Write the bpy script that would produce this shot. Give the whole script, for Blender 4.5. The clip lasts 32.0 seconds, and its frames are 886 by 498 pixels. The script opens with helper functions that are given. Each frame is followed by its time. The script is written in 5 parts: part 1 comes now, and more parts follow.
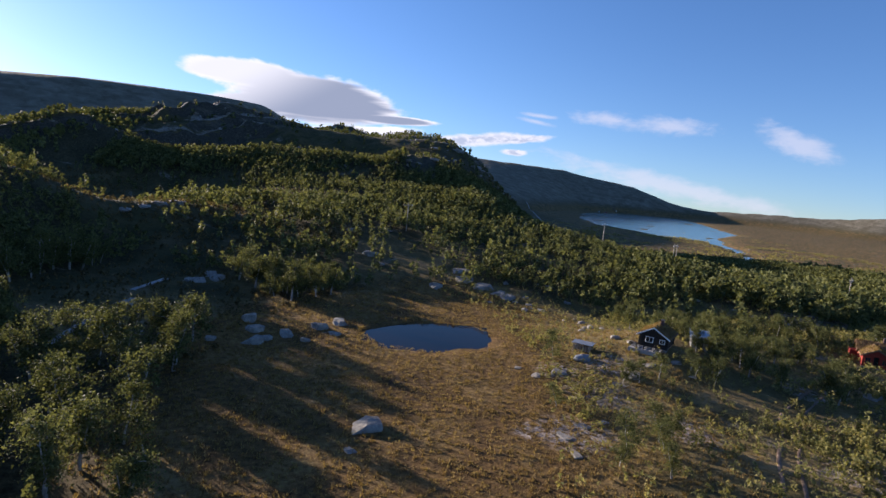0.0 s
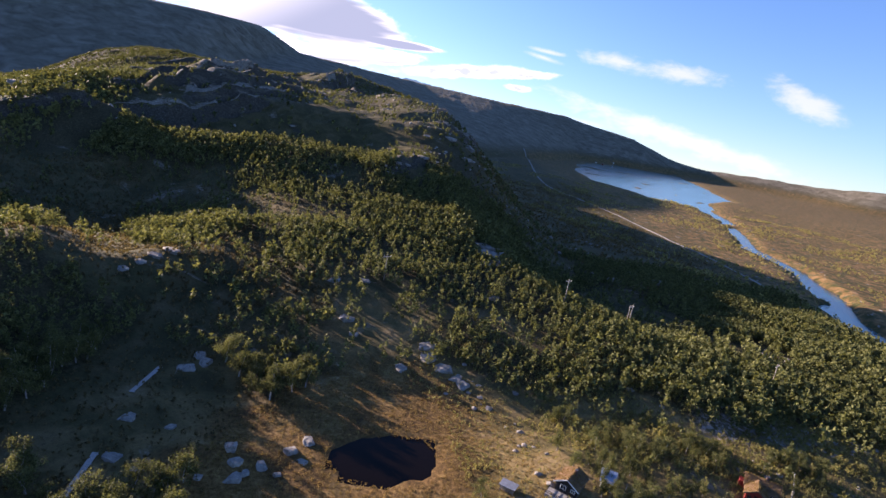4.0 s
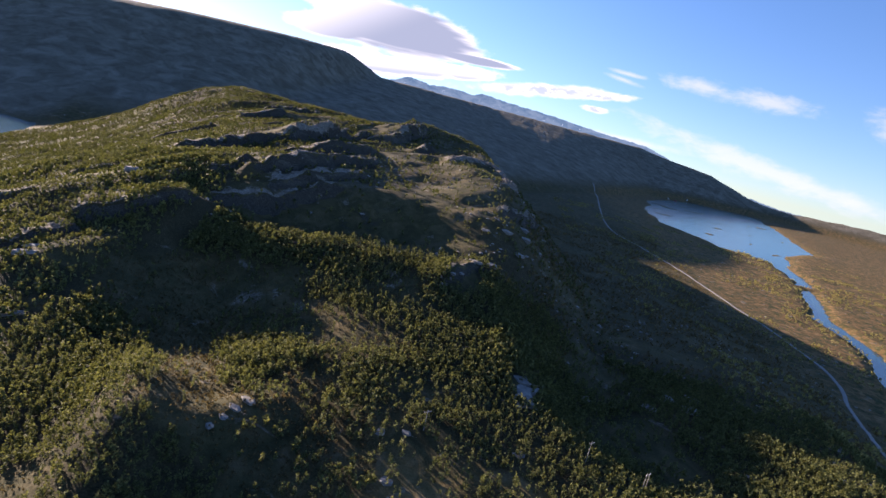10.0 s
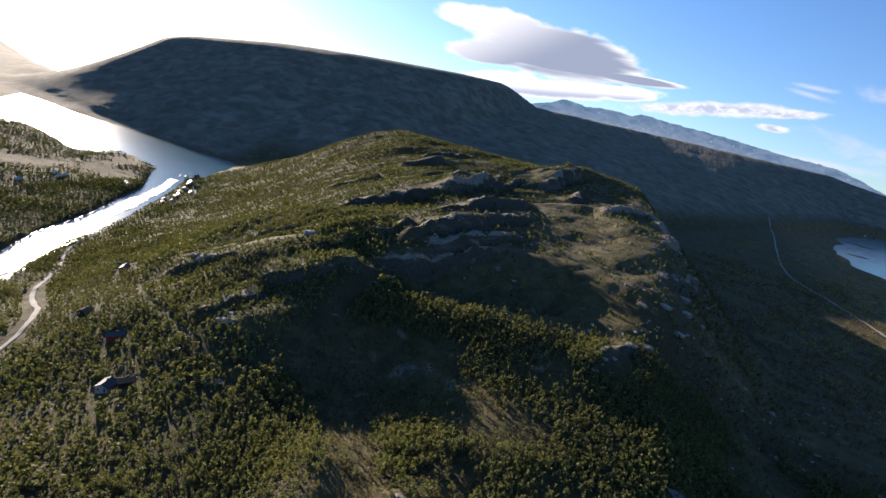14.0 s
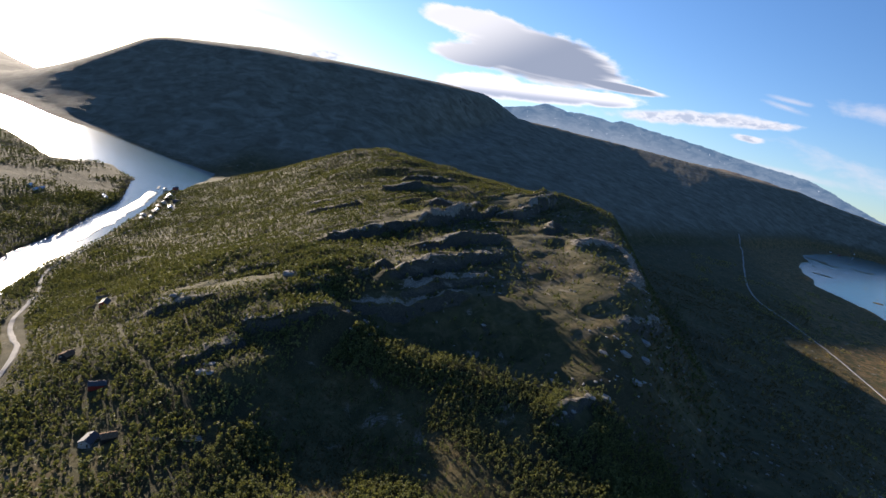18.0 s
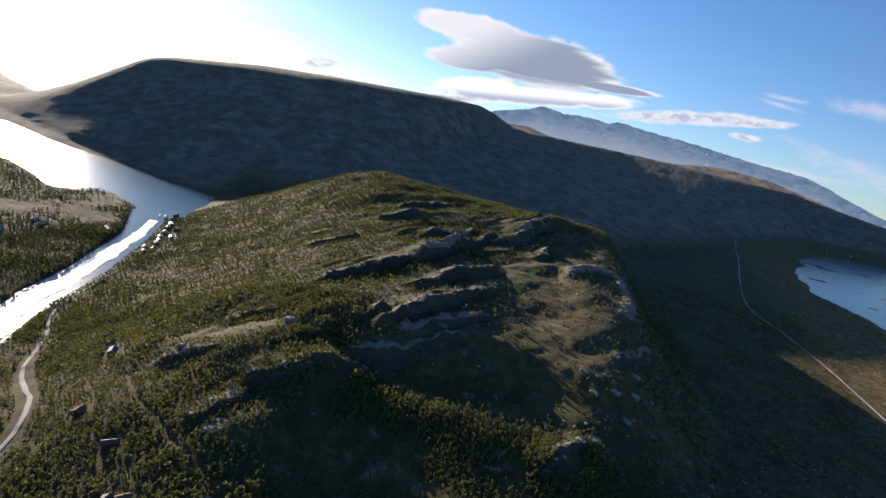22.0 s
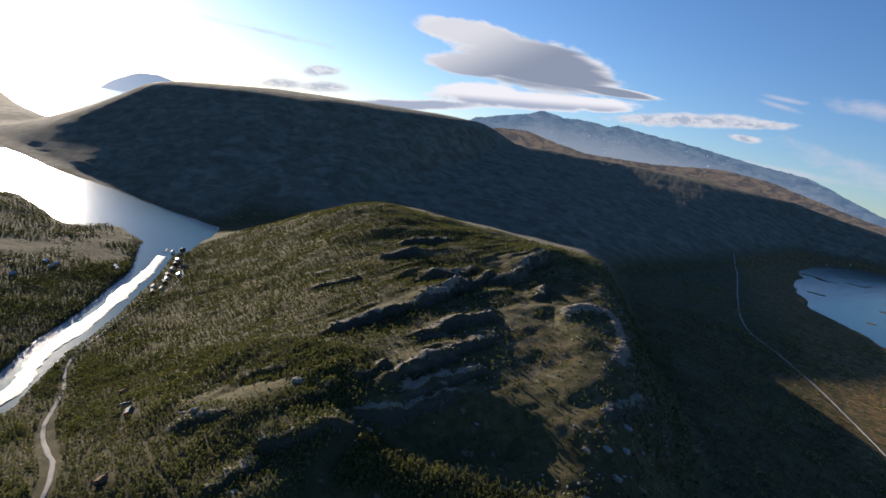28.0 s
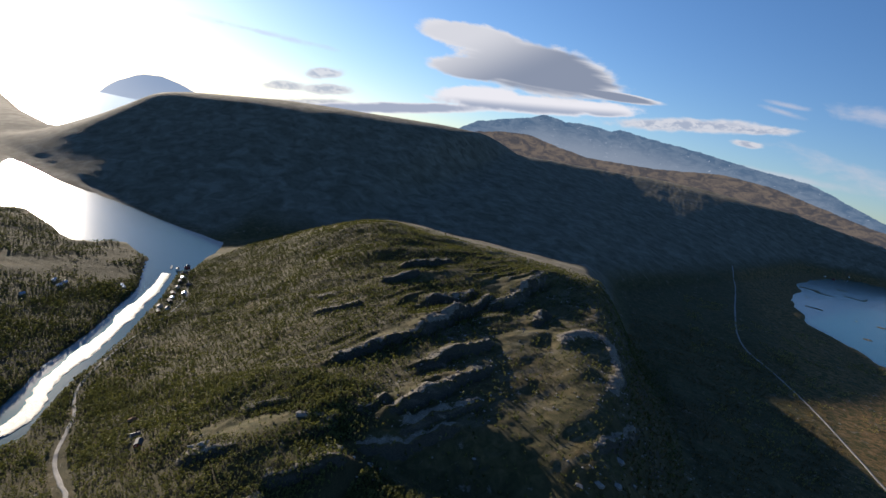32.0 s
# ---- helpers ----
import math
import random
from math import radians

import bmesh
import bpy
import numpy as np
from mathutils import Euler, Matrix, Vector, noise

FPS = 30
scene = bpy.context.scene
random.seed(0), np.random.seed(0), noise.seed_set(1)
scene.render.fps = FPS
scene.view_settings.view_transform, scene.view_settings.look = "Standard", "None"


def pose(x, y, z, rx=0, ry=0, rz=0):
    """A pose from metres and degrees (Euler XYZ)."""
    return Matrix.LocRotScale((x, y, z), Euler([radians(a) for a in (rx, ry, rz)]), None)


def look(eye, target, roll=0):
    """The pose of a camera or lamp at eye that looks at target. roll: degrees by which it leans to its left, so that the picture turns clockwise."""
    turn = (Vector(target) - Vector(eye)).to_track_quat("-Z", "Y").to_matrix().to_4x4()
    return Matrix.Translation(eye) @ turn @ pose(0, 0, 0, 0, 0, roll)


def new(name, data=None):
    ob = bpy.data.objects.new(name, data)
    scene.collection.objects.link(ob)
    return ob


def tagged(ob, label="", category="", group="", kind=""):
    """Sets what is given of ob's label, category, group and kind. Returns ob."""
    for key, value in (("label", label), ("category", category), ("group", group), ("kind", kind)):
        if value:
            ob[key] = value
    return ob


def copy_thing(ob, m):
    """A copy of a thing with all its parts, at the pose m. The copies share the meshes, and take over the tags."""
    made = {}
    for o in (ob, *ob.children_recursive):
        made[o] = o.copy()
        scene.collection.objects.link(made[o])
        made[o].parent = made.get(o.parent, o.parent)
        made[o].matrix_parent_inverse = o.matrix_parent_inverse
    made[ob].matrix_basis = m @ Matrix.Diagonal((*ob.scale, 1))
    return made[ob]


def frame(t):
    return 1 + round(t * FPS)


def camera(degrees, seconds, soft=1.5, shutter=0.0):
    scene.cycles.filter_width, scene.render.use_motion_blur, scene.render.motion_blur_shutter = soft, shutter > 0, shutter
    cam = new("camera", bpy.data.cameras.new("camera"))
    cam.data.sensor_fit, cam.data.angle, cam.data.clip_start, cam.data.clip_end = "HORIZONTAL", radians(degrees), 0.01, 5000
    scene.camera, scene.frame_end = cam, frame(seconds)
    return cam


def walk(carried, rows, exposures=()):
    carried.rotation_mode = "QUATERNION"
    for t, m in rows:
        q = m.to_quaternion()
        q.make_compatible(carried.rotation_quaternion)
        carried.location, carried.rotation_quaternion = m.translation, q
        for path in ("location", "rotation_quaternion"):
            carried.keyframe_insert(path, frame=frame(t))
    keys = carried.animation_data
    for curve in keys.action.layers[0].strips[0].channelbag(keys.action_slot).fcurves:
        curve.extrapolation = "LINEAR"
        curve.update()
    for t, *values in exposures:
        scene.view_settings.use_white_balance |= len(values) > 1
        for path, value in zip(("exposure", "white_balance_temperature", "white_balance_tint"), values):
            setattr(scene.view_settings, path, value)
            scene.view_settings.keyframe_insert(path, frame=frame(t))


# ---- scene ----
cam = camera(76.18, 32.0)


def aim(x, y, z, yaw, pitch, roll):
    """A camera pose from its place, its turn to the left of +y, its tilt upwards and its lean, in degrees."""
    a, b = radians(yaw), radians(pitch)
    way = Vector((-math.sin(a) * math.cos(b), math.cos(a) * math.cos(b), math.sin(b)))
    return look((x, y, z), Vector((x, y, z)) + 100 * way, roll)


PATH = [
    (0, aim(0.00, 0.01, 24.52, -1.03, -7.12, 5.65)),
    (0.5, aim(-0.07, -0.28, 29.47, -2.30, -13.04, 8.79)),
    (1, aim(-0.04, -0.98, 34.46, -2.58, -13.91, 9.49)),
    (1.5, aim(0.05, -1.81, 39.38, -2.63, -13.87, 9.30)),
    (2, aim(0.06, -2.85, 44.42, -2.74, -13.84, 9.85)),
    (2.5, aim(0.07, -3.68, 49.36, -2.77, -13.81, 10.46)),
    (3, aim(0.16, -4.63, 54.22, -2.68, -13.77, 10.05)),
    (3.5, aim(0.16, -5.72, 59.10, -2.71, -13.73, 10.19)),
    (5.5, aim(-0.42, -7.13, 77.78, -2.89, -13.58, 10.79)),
    (6, aim(-0.65, -7.91, 82.61, -2.86, -13.56, 10.81)),
    (6.5, aim(-1.01, -8.93, 87.33, -2.95, -13.54, 10.86)),
    (7, aim(-0.89, -10.34, 92.12, -2.96, -13.46, 11.15)),
    (7.5, aim(-1.31, -11.02, 96.79, -2.93, -13.45, 10.94)),
    (8, aim(-1.59, -12.16, 101.54, -2.80, -13.41, 10.72)),
    (8.5, aim(-1.74, -13.24, 106.30, -2.46, -13.35, 11.17)),
    (9, aim(-2.00, -14.24, 111.09, -1.14, -13.35, 11.72)),
    (9.5, aim(-2.38, -15.98, 116.24, 1.02, -13.38, 12.24)),
    (10, aim(-3.75, -18.00, 121.37, 3.98, -13.54, 13.25)),
    (10.5, aim(-4.96, -18.49, 125.12, 9.41, -13.88, 14.61)),
    (11, aim(-5.61, -16.71, 128.21, 15.23, -14.29, 14.08)),
    (11.5, aim(-8.35, -14.77, 131.28, 19.14, -14.58, 13.14)),
    (12, aim(-12.02, -13.29, 135.28, 19.44, -14.61, 13.12)),
    (12.5, aim(-12.50, -14.18, 139.93, 19.42, -14.60, 13.08)),
    (13, aim(-12.69, -14.98, 144.56, 19.36, -14.60, 13.19)),
    (13.5, aim(-12.78, -15.49, 148.92, 19.37, -14.55, 13.30)),
    (14, aim(-13.59, -16.27, 153.38, 19.53, -14.61, 11.84)),
    (14.5, aim(-14.00, -17.11, 158.15, 19.09, -14.56, 11.18)),
    (16.5, aim(-13.64, -22.88, 177.55, 17.67, -14.23, 13.63)),
    (17, aim(-14.11, -23.74, 181.70, 17.84, -14.22, 12.65)),
    (17.5, aim(-14.24, -25.05, 186.80, 17.66, -14.19, 13.16)),
    (18, aim(-13.84, -26.65, 191.47, 17.43, -14.09, 13.70)),
    (18.5, aim(-14.19, -27.59, 195.85, 17.40, -14.05, 13.16)),
    (19, aim(-14.40, -28.75, 200.01, 17.47, -13.99, 13.04)),
    (19.5, aim(-14.27, -29.72, 204.80, 17.32, -13.92, 13.96)),
    (20, aim(-14.65, -30.57, 209.11, 17.43, -13.88, 13.43)),
    (20.5, aim(-14.65, -31.82, 213.28, 17.56, -13.81, 12.99)),
    (21, aim(-14.84, -32.86, 217.91, 17.73, -13.80, 12.02)),
    (21.5, aim(-14.58, -34.30, 222.85, 17.62, -13.72, 12.59)),
    (22, aim(-14.48, -36.23, 227.48, 17.48, -13.64, 12.53)),
    (22.5, aim(-14.75, -37.78, 231.75, 17.47, -13.58, 12.42)),
    (23, aim(-14.54, -39.10, 236.28, 17.47, -13.51, 12.36)),
    (23.5, aim(-14.42, -40.68, 241.00, 17.41, -13.44, 12.78)),
    (24, aim(-14.18, -42.20, 245.82, 17.23, -13.33, 13.86)),
    (24.5, aim(-14.45, -43.54, 250.22, 17.36, -13.32, 13.17)),
    (25, aim(-14.98, -44.74, 254.85, 17.55, -13.35, 12.27)),
    (25.5, aim(-15.76, -45.38, 258.99, 17.74, -13.35, 11.34)),
    (26, aim(-15.79, -46.60, 263.56, 17.90, -13.34, 10.68)),
    (26.5, aim(-15.88, -47.85, 267.86, 17.66, -13.22, 12.00)),
    (28.5, aim(-18.18, -51.81, 285.61, 17.83, -13.10, 11.61)),
    (29, aim(-18.58, -53.15, 289.67, 17.77, -13.05, 11.67)),
    (29.5, aim(-18.16, -54.82, 294.55, 17.77, -13.00, 11.64)),
    (30, aim(-18.22, -56.77, 299.36, 17.68, -12.94, 11.96)),
    (30.5, aim(-18.83, -58.14, 303.79, 17.63, -12.89, 12.20)),
    (31, aim(-19.08, -59.70, 308.19, 17.69, -12.85, 12.16)),
    (31.5, aim(-19.53, -61.20, 312.71, 17.82, -12.83, 12.18)),
    (32, aim(-19.74, -62.74, 317.53, 17.97, -12.85, 12.09)),
]
walk(cam, PATH, [(0.0, 1.45, 5850, 19), (2.0, 2.05, 6150, 28), (9.0, 1.95, 6150, 31), (11.5, 1.75, 6050, 18), (20.0, 1.42, 6000, 15), (32.0, 1.0, 5950, 13)])

# ---- light ----
SUN_AZIMUTH, SUN_HEIGHT = radians(-55.5), radians(10.8)
SUN_WAY = Vector((math.sin(SUN_AZIMUTH) * math.cos(SUN_HEIGHT), math.cos(SUN_AZIMUTH) * math.cos(SUN_HEIGHT), math.sin(SUN_HEIGHT)))
sun = new("sun", bpy.data.lights.new("sun", "SUN"))
sun.data.energy, sun.data.angle, sun.data.color = 5.0, radians(0.5), (1.0, 0.84, 0.62)
sun.matrix_world = look(SUN_WAY * 900, (0, 0, 0))


class Nodes:
    """Short hand for building node trees."""

    def __init__(self, tree):
        self.tree = tree
        tree.nodes.clear()

    def add(self, kind, **values):
        node = self.tree.nodes.new(kind)
        for key, value in values.items():
            setattr(node, key, value)
        return node

    def link(self, a, b):
        self.tree.links.new(a, b)
        return b

    def put(self, socket, value):
        if isinstance(value, bpy.types.NodeSocket):
            self.tree.links.new(value, socket)
        else:
            socket.default_value = value

    def math(self, op, a, b=0.0, c=0.0, clamp=False):
        node = self.add("ShaderNodeMath", operation=op, use_clamp=clamp)
        for n, v in enumerate((a, b, c)):
            self.put(node.inputs[n], v)
        return node.outputs[0]

    def vec(self, op, a, b=(0, 0, 0)):
        node = self.add("ShaderNodeVectorMath", operation=op)
        self.put(node.inputs[0], a)
        self.put(node.inputs[1], b)
        return node.outputs["Value" if op in ("DOT_PRODUCT", "LENGTH", "DISTANCE") else "Vector"]

    def noise(self, scale, detail=4.0, rough=0.55, vector=None, distortion=0.0, out="Fac"):
        node = self.add("ShaderNodeTexNoise")
        node.inputs["Scale"].default_value, node.inputs["Detail"].default_value = scale, detail
        node.inputs["Roughness"].default_value, node.inputs["Distortion"].default_value = rough, distortion
        if vector is not None:
            self.link(vector, node.inputs["Vector"])
        return node.outputs[out]

    def ramp(self, value, *stops):
        """Stops of (place, colour or grey)."""
        node = self.add("ShaderNodeValToRGB")
        els = node.color_ramp.elements
        while len(els) < len(stops):
            els.new(0.5)
        for el, (place, c) in zip(els, stops):
            el.position = place
            el.color = (*c, 1) if isinstance(c, tuple) else (c, c, c, 1)
        self.put(node.inputs[0], value)
        return node.outputs[0]

    def mix(self, fac, a, b, blend="MIX"):
        node = self.add("ShaderNodeMix", data_type="RGBA", blend_type=blend)
        self.put(node.inputs["Factor"], fac)
        for name, v in (("A", a), ("B", b)):
            s = [i for i in node.inputs if i.name == name and i.type == "RGBA"][0]
            self.put(s, (*v, 1) if isinstance(v, tuple) and len(v) == 3 else v)
        return [o for o in node.outputs if o.type == "RGBA"][0]

    def step(self, value, low, high, to_low=0.0, to_high=1.0):
        node = self.add("ShaderNodeMapRange", interpolation_type="SMOOTHSTEP")
        for n, v in enumerate((value, low, high, to_low, to_high)):
            self.put(node.inputs[n], v)
        return node.outputs[0]


def make_world():
    world = bpy.data.worlds.new("sky")
    scene.world = world
    world.use_nodes = True
    n = Nodes(world.node_tree)
    way = n.vec("NORMALIZE", n.add("ShaderNodeTexCoord").outputs["Generated"])
    part = n.add("ShaderNodeSeparateXYZ")
    n.link(way, part.inputs[0])
    # The air stays bright down to the hills, which stand below the level of the eye.
    lift = n.add("ShaderNodeCombineXYZ")
    n.link(part.outputs[0], lift.inputs[0])
    n.link(part.outputs[1], lift.inputs[1])
    n.link(n.math("MAXIMUM", n.math("ADD", part.outputs[2], 0.05), 0.03), lift.inputs[2])
    sky = n.add("ShaderNodeTexSky", sky_type="NISHITA", sun_disc=False, sun_elevation=SUN_HEIGHT, sun_rotation=SUN_AZIMUTH)
    sky.altitude, sky.air_density, sky.dust_density, sky.ozone_density = 600, 1.0, 0.35, 2.0
    n.link(n.vec("NORMALIZE", lift.outputs[0]), sky.inputs[0])
    vivid = n.add("ShaderNodeHueSaturation")
    vivid.inputs["Saturation"].default_value, vivid.inputs["Value"].default_value = 1.08, 0.9
    n.link(n.mix(1.0, sky.outputs[0], (0.91, 0.99, 1.18), "MULTIPLY"), vivid.inputs["Color"])
    # degrees round and up
    az = n.math("DEGREES", n.math("ARCTAN2", part.outputs[0], part.outputs[1]))
    el = n.math("DEGREES", n.math("ARCSINE", part.outputs[2]))
    flat = n.add("ShaderNodeCombineXYZ")
    n.link(az, flat.inputs[0])
    n.link(n.math("MULTIPLY", el, 2.2), flat.inputs[1])
    wisp = n.noise(0.28, 6, 0.6, flat.outputs[0], 0.4)
    fine = n.noise(0.9, 5, 0.6, flat.outputs[0], 0.3)

    def blob(a, e, ra, re, slope=0.0, soft=0.9):
        """How deep a direction lies inside a cloud: 1 at its middle, 0 at its edge; slope in degrees up for one round."""
        da = n.math("SUBTRACT", az, a)
        de = n.math("SUBTRACT", n.math("SUBTRACT", el, e), n.math("MULTIPLY", da, slope))
        r = n.math("ADD", n.math("POWER", n.math("ABSOLUTE", n.math("DIVIDE", da, ra)), 2.0), n.math("POWER", n.math("ABSOLUTE", n.math("DIVIDE", de, re)), 2.0))
        return n.math("SUBTRACT", 1.0, n.math("POWER", r, 0.5))

    def union(*items):
        out = items[0]
        for item in items[1:]:
            out = n.math("SMOOTH_MAX", out, item, 0.22)
        return out

    big = union(blob(-12.8, 6.2, 9.2, 2.64, -0.03), blob(-19.4, 7.9, 6.1, 1.32, 0.02), blob(-19.0, 5.0, 4.8, 1.19, 0.05), blob(-5.0, 5.15, 4.8, 0.48, 0.03))
    low = union(blob(-12.5, 2.9, 11.2, 0.98, 0.14), blob(-17.5, 2.6, 4.7, 1.30, 0.12), blob(-6.0, 3.6, 3.4, 0.59, 0.1), blob(-26.0, -0.2, 11.7, 0.65, 0.2))
    small = union(blob(-36.2, -0.2, 2.5, 0.65, 0.15), blob(-32.7, 1.7, 2.3, 0.72, 0.2), blob(-32.0, 0.3, 2.9, 0.65, 0.15), blob(-33.5, -1.3, 5.9, 0.59, 0.2), blob(1.4, 3.75, 8.6, 0.81, 0.16), blob(7.5, 4.5, 4.2, 0.55, 0.14), blob(7.1, 3.2, 1.6, 0.39), blob(-54.0, -4.8, 2.3, 0.65, 0.3))
    thin = union(blob(15.6, 7.1, 3.6, 0.9, 0.0), blob(9.0, 6.3, 2.6, 0.35, -0.14), blob(9.2, 6.9, 2.4, 0.3, -0.06), blob(21.0, 6.7, 5.0, 1.1, -0.02), blob(32.0, 5.7, 4.2, 1.4, -0.42), blob(10.0, 1.1, 8.0, 0.45, 0.0), blob(22.0, 1.3, 15.0, 1.3, -0.16), blob(-38.0, 4.0, 8.0, 0.4))
    shake = n.math("ADD", n.math("MULTIPLY", n.math("SUBTRACT", wisp, 0.5), 1.0), n.math("MULTIPLY", n.math("SUBTRACT", fine, 0.5), 0.35))
    big_fac = n.step(n.math("ADD", big, n.math("MULTIPLY", shake, 0.6)), 0.02, 0.26)
    low_in = n.math("ADD", low, n.math("MULTIPLY", shake, 0.7))
    low_fac = n.step(low_in, 0.02, 0.3)
    small_fac = n.step(n.math("ADD", small, n.math("MULTIPLY", shake, 1.1)), 0.05, 0.5)
    thin_fac = n.math("MULTIPLY", n.step(n.math("ADD", thin, n.math("MULTIPLY", shake, 1.6)), 0.0, 0.9), 0.55)
    # lenses of cloud, lit at the rim and on the side towards the sun, grey in the thick middle
    layer = n.noise(0.5, 3, 0.5, n.vec("MULTIPLY", flat.outputs[0], (0.25, 1.4, 1)))
    thick = n.step(n.math("ADD", big, n.math("MULTIPLY", n.math("SUBTRACT", layer, 0.5), 0.6)), 0.06, 0.38)
    side = n.step(n.math("ADD", az, n.math("MULTIPLY", n.math("SUBTRACT", el, 6.0), -1.6)), -23.0, -12.5)
    body = n.mix(n.math("MULTIPLY", thick, n.math("ADD", 0.15, n.math("MULTIPLY", side, 0.8))), (5.8, 5.6, 5.4), (1.75, 2.0, 2.5))
    base = n.math("MULTIPLY", n.step(n.math("SUBTRACT", n.math("ADD", 4.6, n.math("MULTIPLY", az, 0.12)), el), -0.1, 0.7), n.step(low_in, 0.1, 0.5))
    under = n.mix(n.math("MULTIPLY", base, 0.85), (6.4, 6.1, 5.9), (2.3, 2.65, 3.3))
    puff = n.mix(n.math("MULTIPLY", n.step(n.math("ADD", small, n.math("MULTIPLY", shake, 0.6)), 0.2, 0.7), n.step(fine, 0.6, 0.4)), (5.4, 5.1, 4.9), (3.1, 3.2, 3.6))
    col = n.mix(thin_fac, vivid.outputs[0], (4.6, 4.4, 4.5))
    col = n.mix(n.math("MULTIPLY", small_fac, 0.85), col, puff)
    col = n.mix(low_fac, col, under)
    col = n.mix(big_fac, col, body)
    # mountains beyond the fell, at the edge of sight, haze and light painted in
    round_here = n.math("DIVIDE", n.math("ADD", az, 60.0), 120.0)

    def skyline(points, rough):
        """Degrees up to the top of a range, from (round, up) along it."""
        line = n.ramp(round_here, *[((a + 60) / 120, (e + 7) / 14) for a, e in points])
        return n.math("ADD", n.math("SUBTRACT", n.math("MULTIPLY", line, 14.0), 7.0), n.math("MULTIPLY", n.math("SUBTRACT", n.noise(0.6, 7, 0.65, az), 0.5), rough))

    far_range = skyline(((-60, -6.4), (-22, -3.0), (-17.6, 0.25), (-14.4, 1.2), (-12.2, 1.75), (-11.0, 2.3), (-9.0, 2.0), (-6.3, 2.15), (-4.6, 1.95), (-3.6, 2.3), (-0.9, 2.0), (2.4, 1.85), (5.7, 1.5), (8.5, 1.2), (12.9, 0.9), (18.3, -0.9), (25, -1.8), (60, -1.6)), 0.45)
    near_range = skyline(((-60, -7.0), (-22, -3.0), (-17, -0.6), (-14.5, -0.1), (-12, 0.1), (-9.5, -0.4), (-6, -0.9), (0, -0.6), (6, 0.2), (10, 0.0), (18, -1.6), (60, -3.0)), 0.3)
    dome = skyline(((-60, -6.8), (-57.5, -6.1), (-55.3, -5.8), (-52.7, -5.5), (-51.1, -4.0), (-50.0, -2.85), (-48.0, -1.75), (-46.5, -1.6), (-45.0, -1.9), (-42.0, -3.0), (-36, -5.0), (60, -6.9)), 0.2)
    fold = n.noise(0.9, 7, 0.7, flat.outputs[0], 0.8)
    # blue haze in the colour, paler further below the skyline
    haze = n.step(n.math("SUBTRACT", far_range, el), 0.0, 3.0)
    ridge = n.mix(haze, n.mix(n.step(fold, 0.35, 0.65), (0.55, 0.95, 1.5), (1.1, 1.5, 2.0)), (1.9, 2.2, 2.6))
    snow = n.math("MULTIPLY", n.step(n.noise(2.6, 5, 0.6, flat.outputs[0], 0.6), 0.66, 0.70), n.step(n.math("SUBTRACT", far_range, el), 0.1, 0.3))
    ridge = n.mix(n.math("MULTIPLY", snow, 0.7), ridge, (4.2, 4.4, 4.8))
    # sunlit and shaded folds of the nearer range, both painted as tones
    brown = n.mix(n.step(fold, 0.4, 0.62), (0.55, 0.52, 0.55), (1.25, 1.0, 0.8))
    # hills in painted haze, whitened by glare towards the sun's side
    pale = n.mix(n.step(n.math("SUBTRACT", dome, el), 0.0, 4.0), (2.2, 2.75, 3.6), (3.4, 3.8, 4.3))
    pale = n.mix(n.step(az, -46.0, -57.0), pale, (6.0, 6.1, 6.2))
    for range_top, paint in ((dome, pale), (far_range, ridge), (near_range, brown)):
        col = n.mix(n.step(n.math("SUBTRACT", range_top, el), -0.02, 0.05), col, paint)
    back = n.add("ShaderNodeBackground")
    back.inputs["Strength"].default_value = 0.068
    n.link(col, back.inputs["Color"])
    n.link(back.outputs[0], n.add("ShaderNodeOutputWorld").inputs[0])


make_world()


# ---- materials ----
def material(name):
    mat = bpy.data.materials.new(name)
    mat.use_nodes = True
    return mat, Nodes(mat.node_tree)


def finish(n, colour, rough=0.9, bump=None, strength=0.5, distance=0.1, spec=0.3, metal=0.0):
    shader = n.add("ShaderNodeBsdfPrincipled")
    n.put(shader.inputs["Base Color"], (*colour, 1) if isinstance(colour, tuple) else colour)
    n.put(shader.inputs["Roughness"], rough)
    shader.inputs["Specular IOR Level"].default_value = spec
    shader.inputs["Metallic"].default_value = metal
    if bump is not None:
        b = n.add("ShaderNodeBump")
        b.inputs["Strength"].default_value, b.inputs["Distance"].default_value = strength, distance
        n.link(bump, b.inputs["Height"])
        n.link(b.outputs[0], shader.inputs["Normal"])
    n.link(shader.outputs[0], n.add("ShaderNodeOutputMaterial").inputs[0])
    return shader


BARE = [(16.1, 54.2, 4.5), (12.0, 54.2, 2.5), (21.2, 66.1, 4.5), (25.7, 74.4, 4.0), (43.3, 51.0, 4.5), (52.2, 73.0, 3.0), (70.6, 77.3, 5.0), (29.3, 57.0, 3.5), (82.5, 116.7, 9.0), (96.6, 121.0, 9.0), (18.1, 73.1, 3.0), (62.0, 66.0, 5.0)]


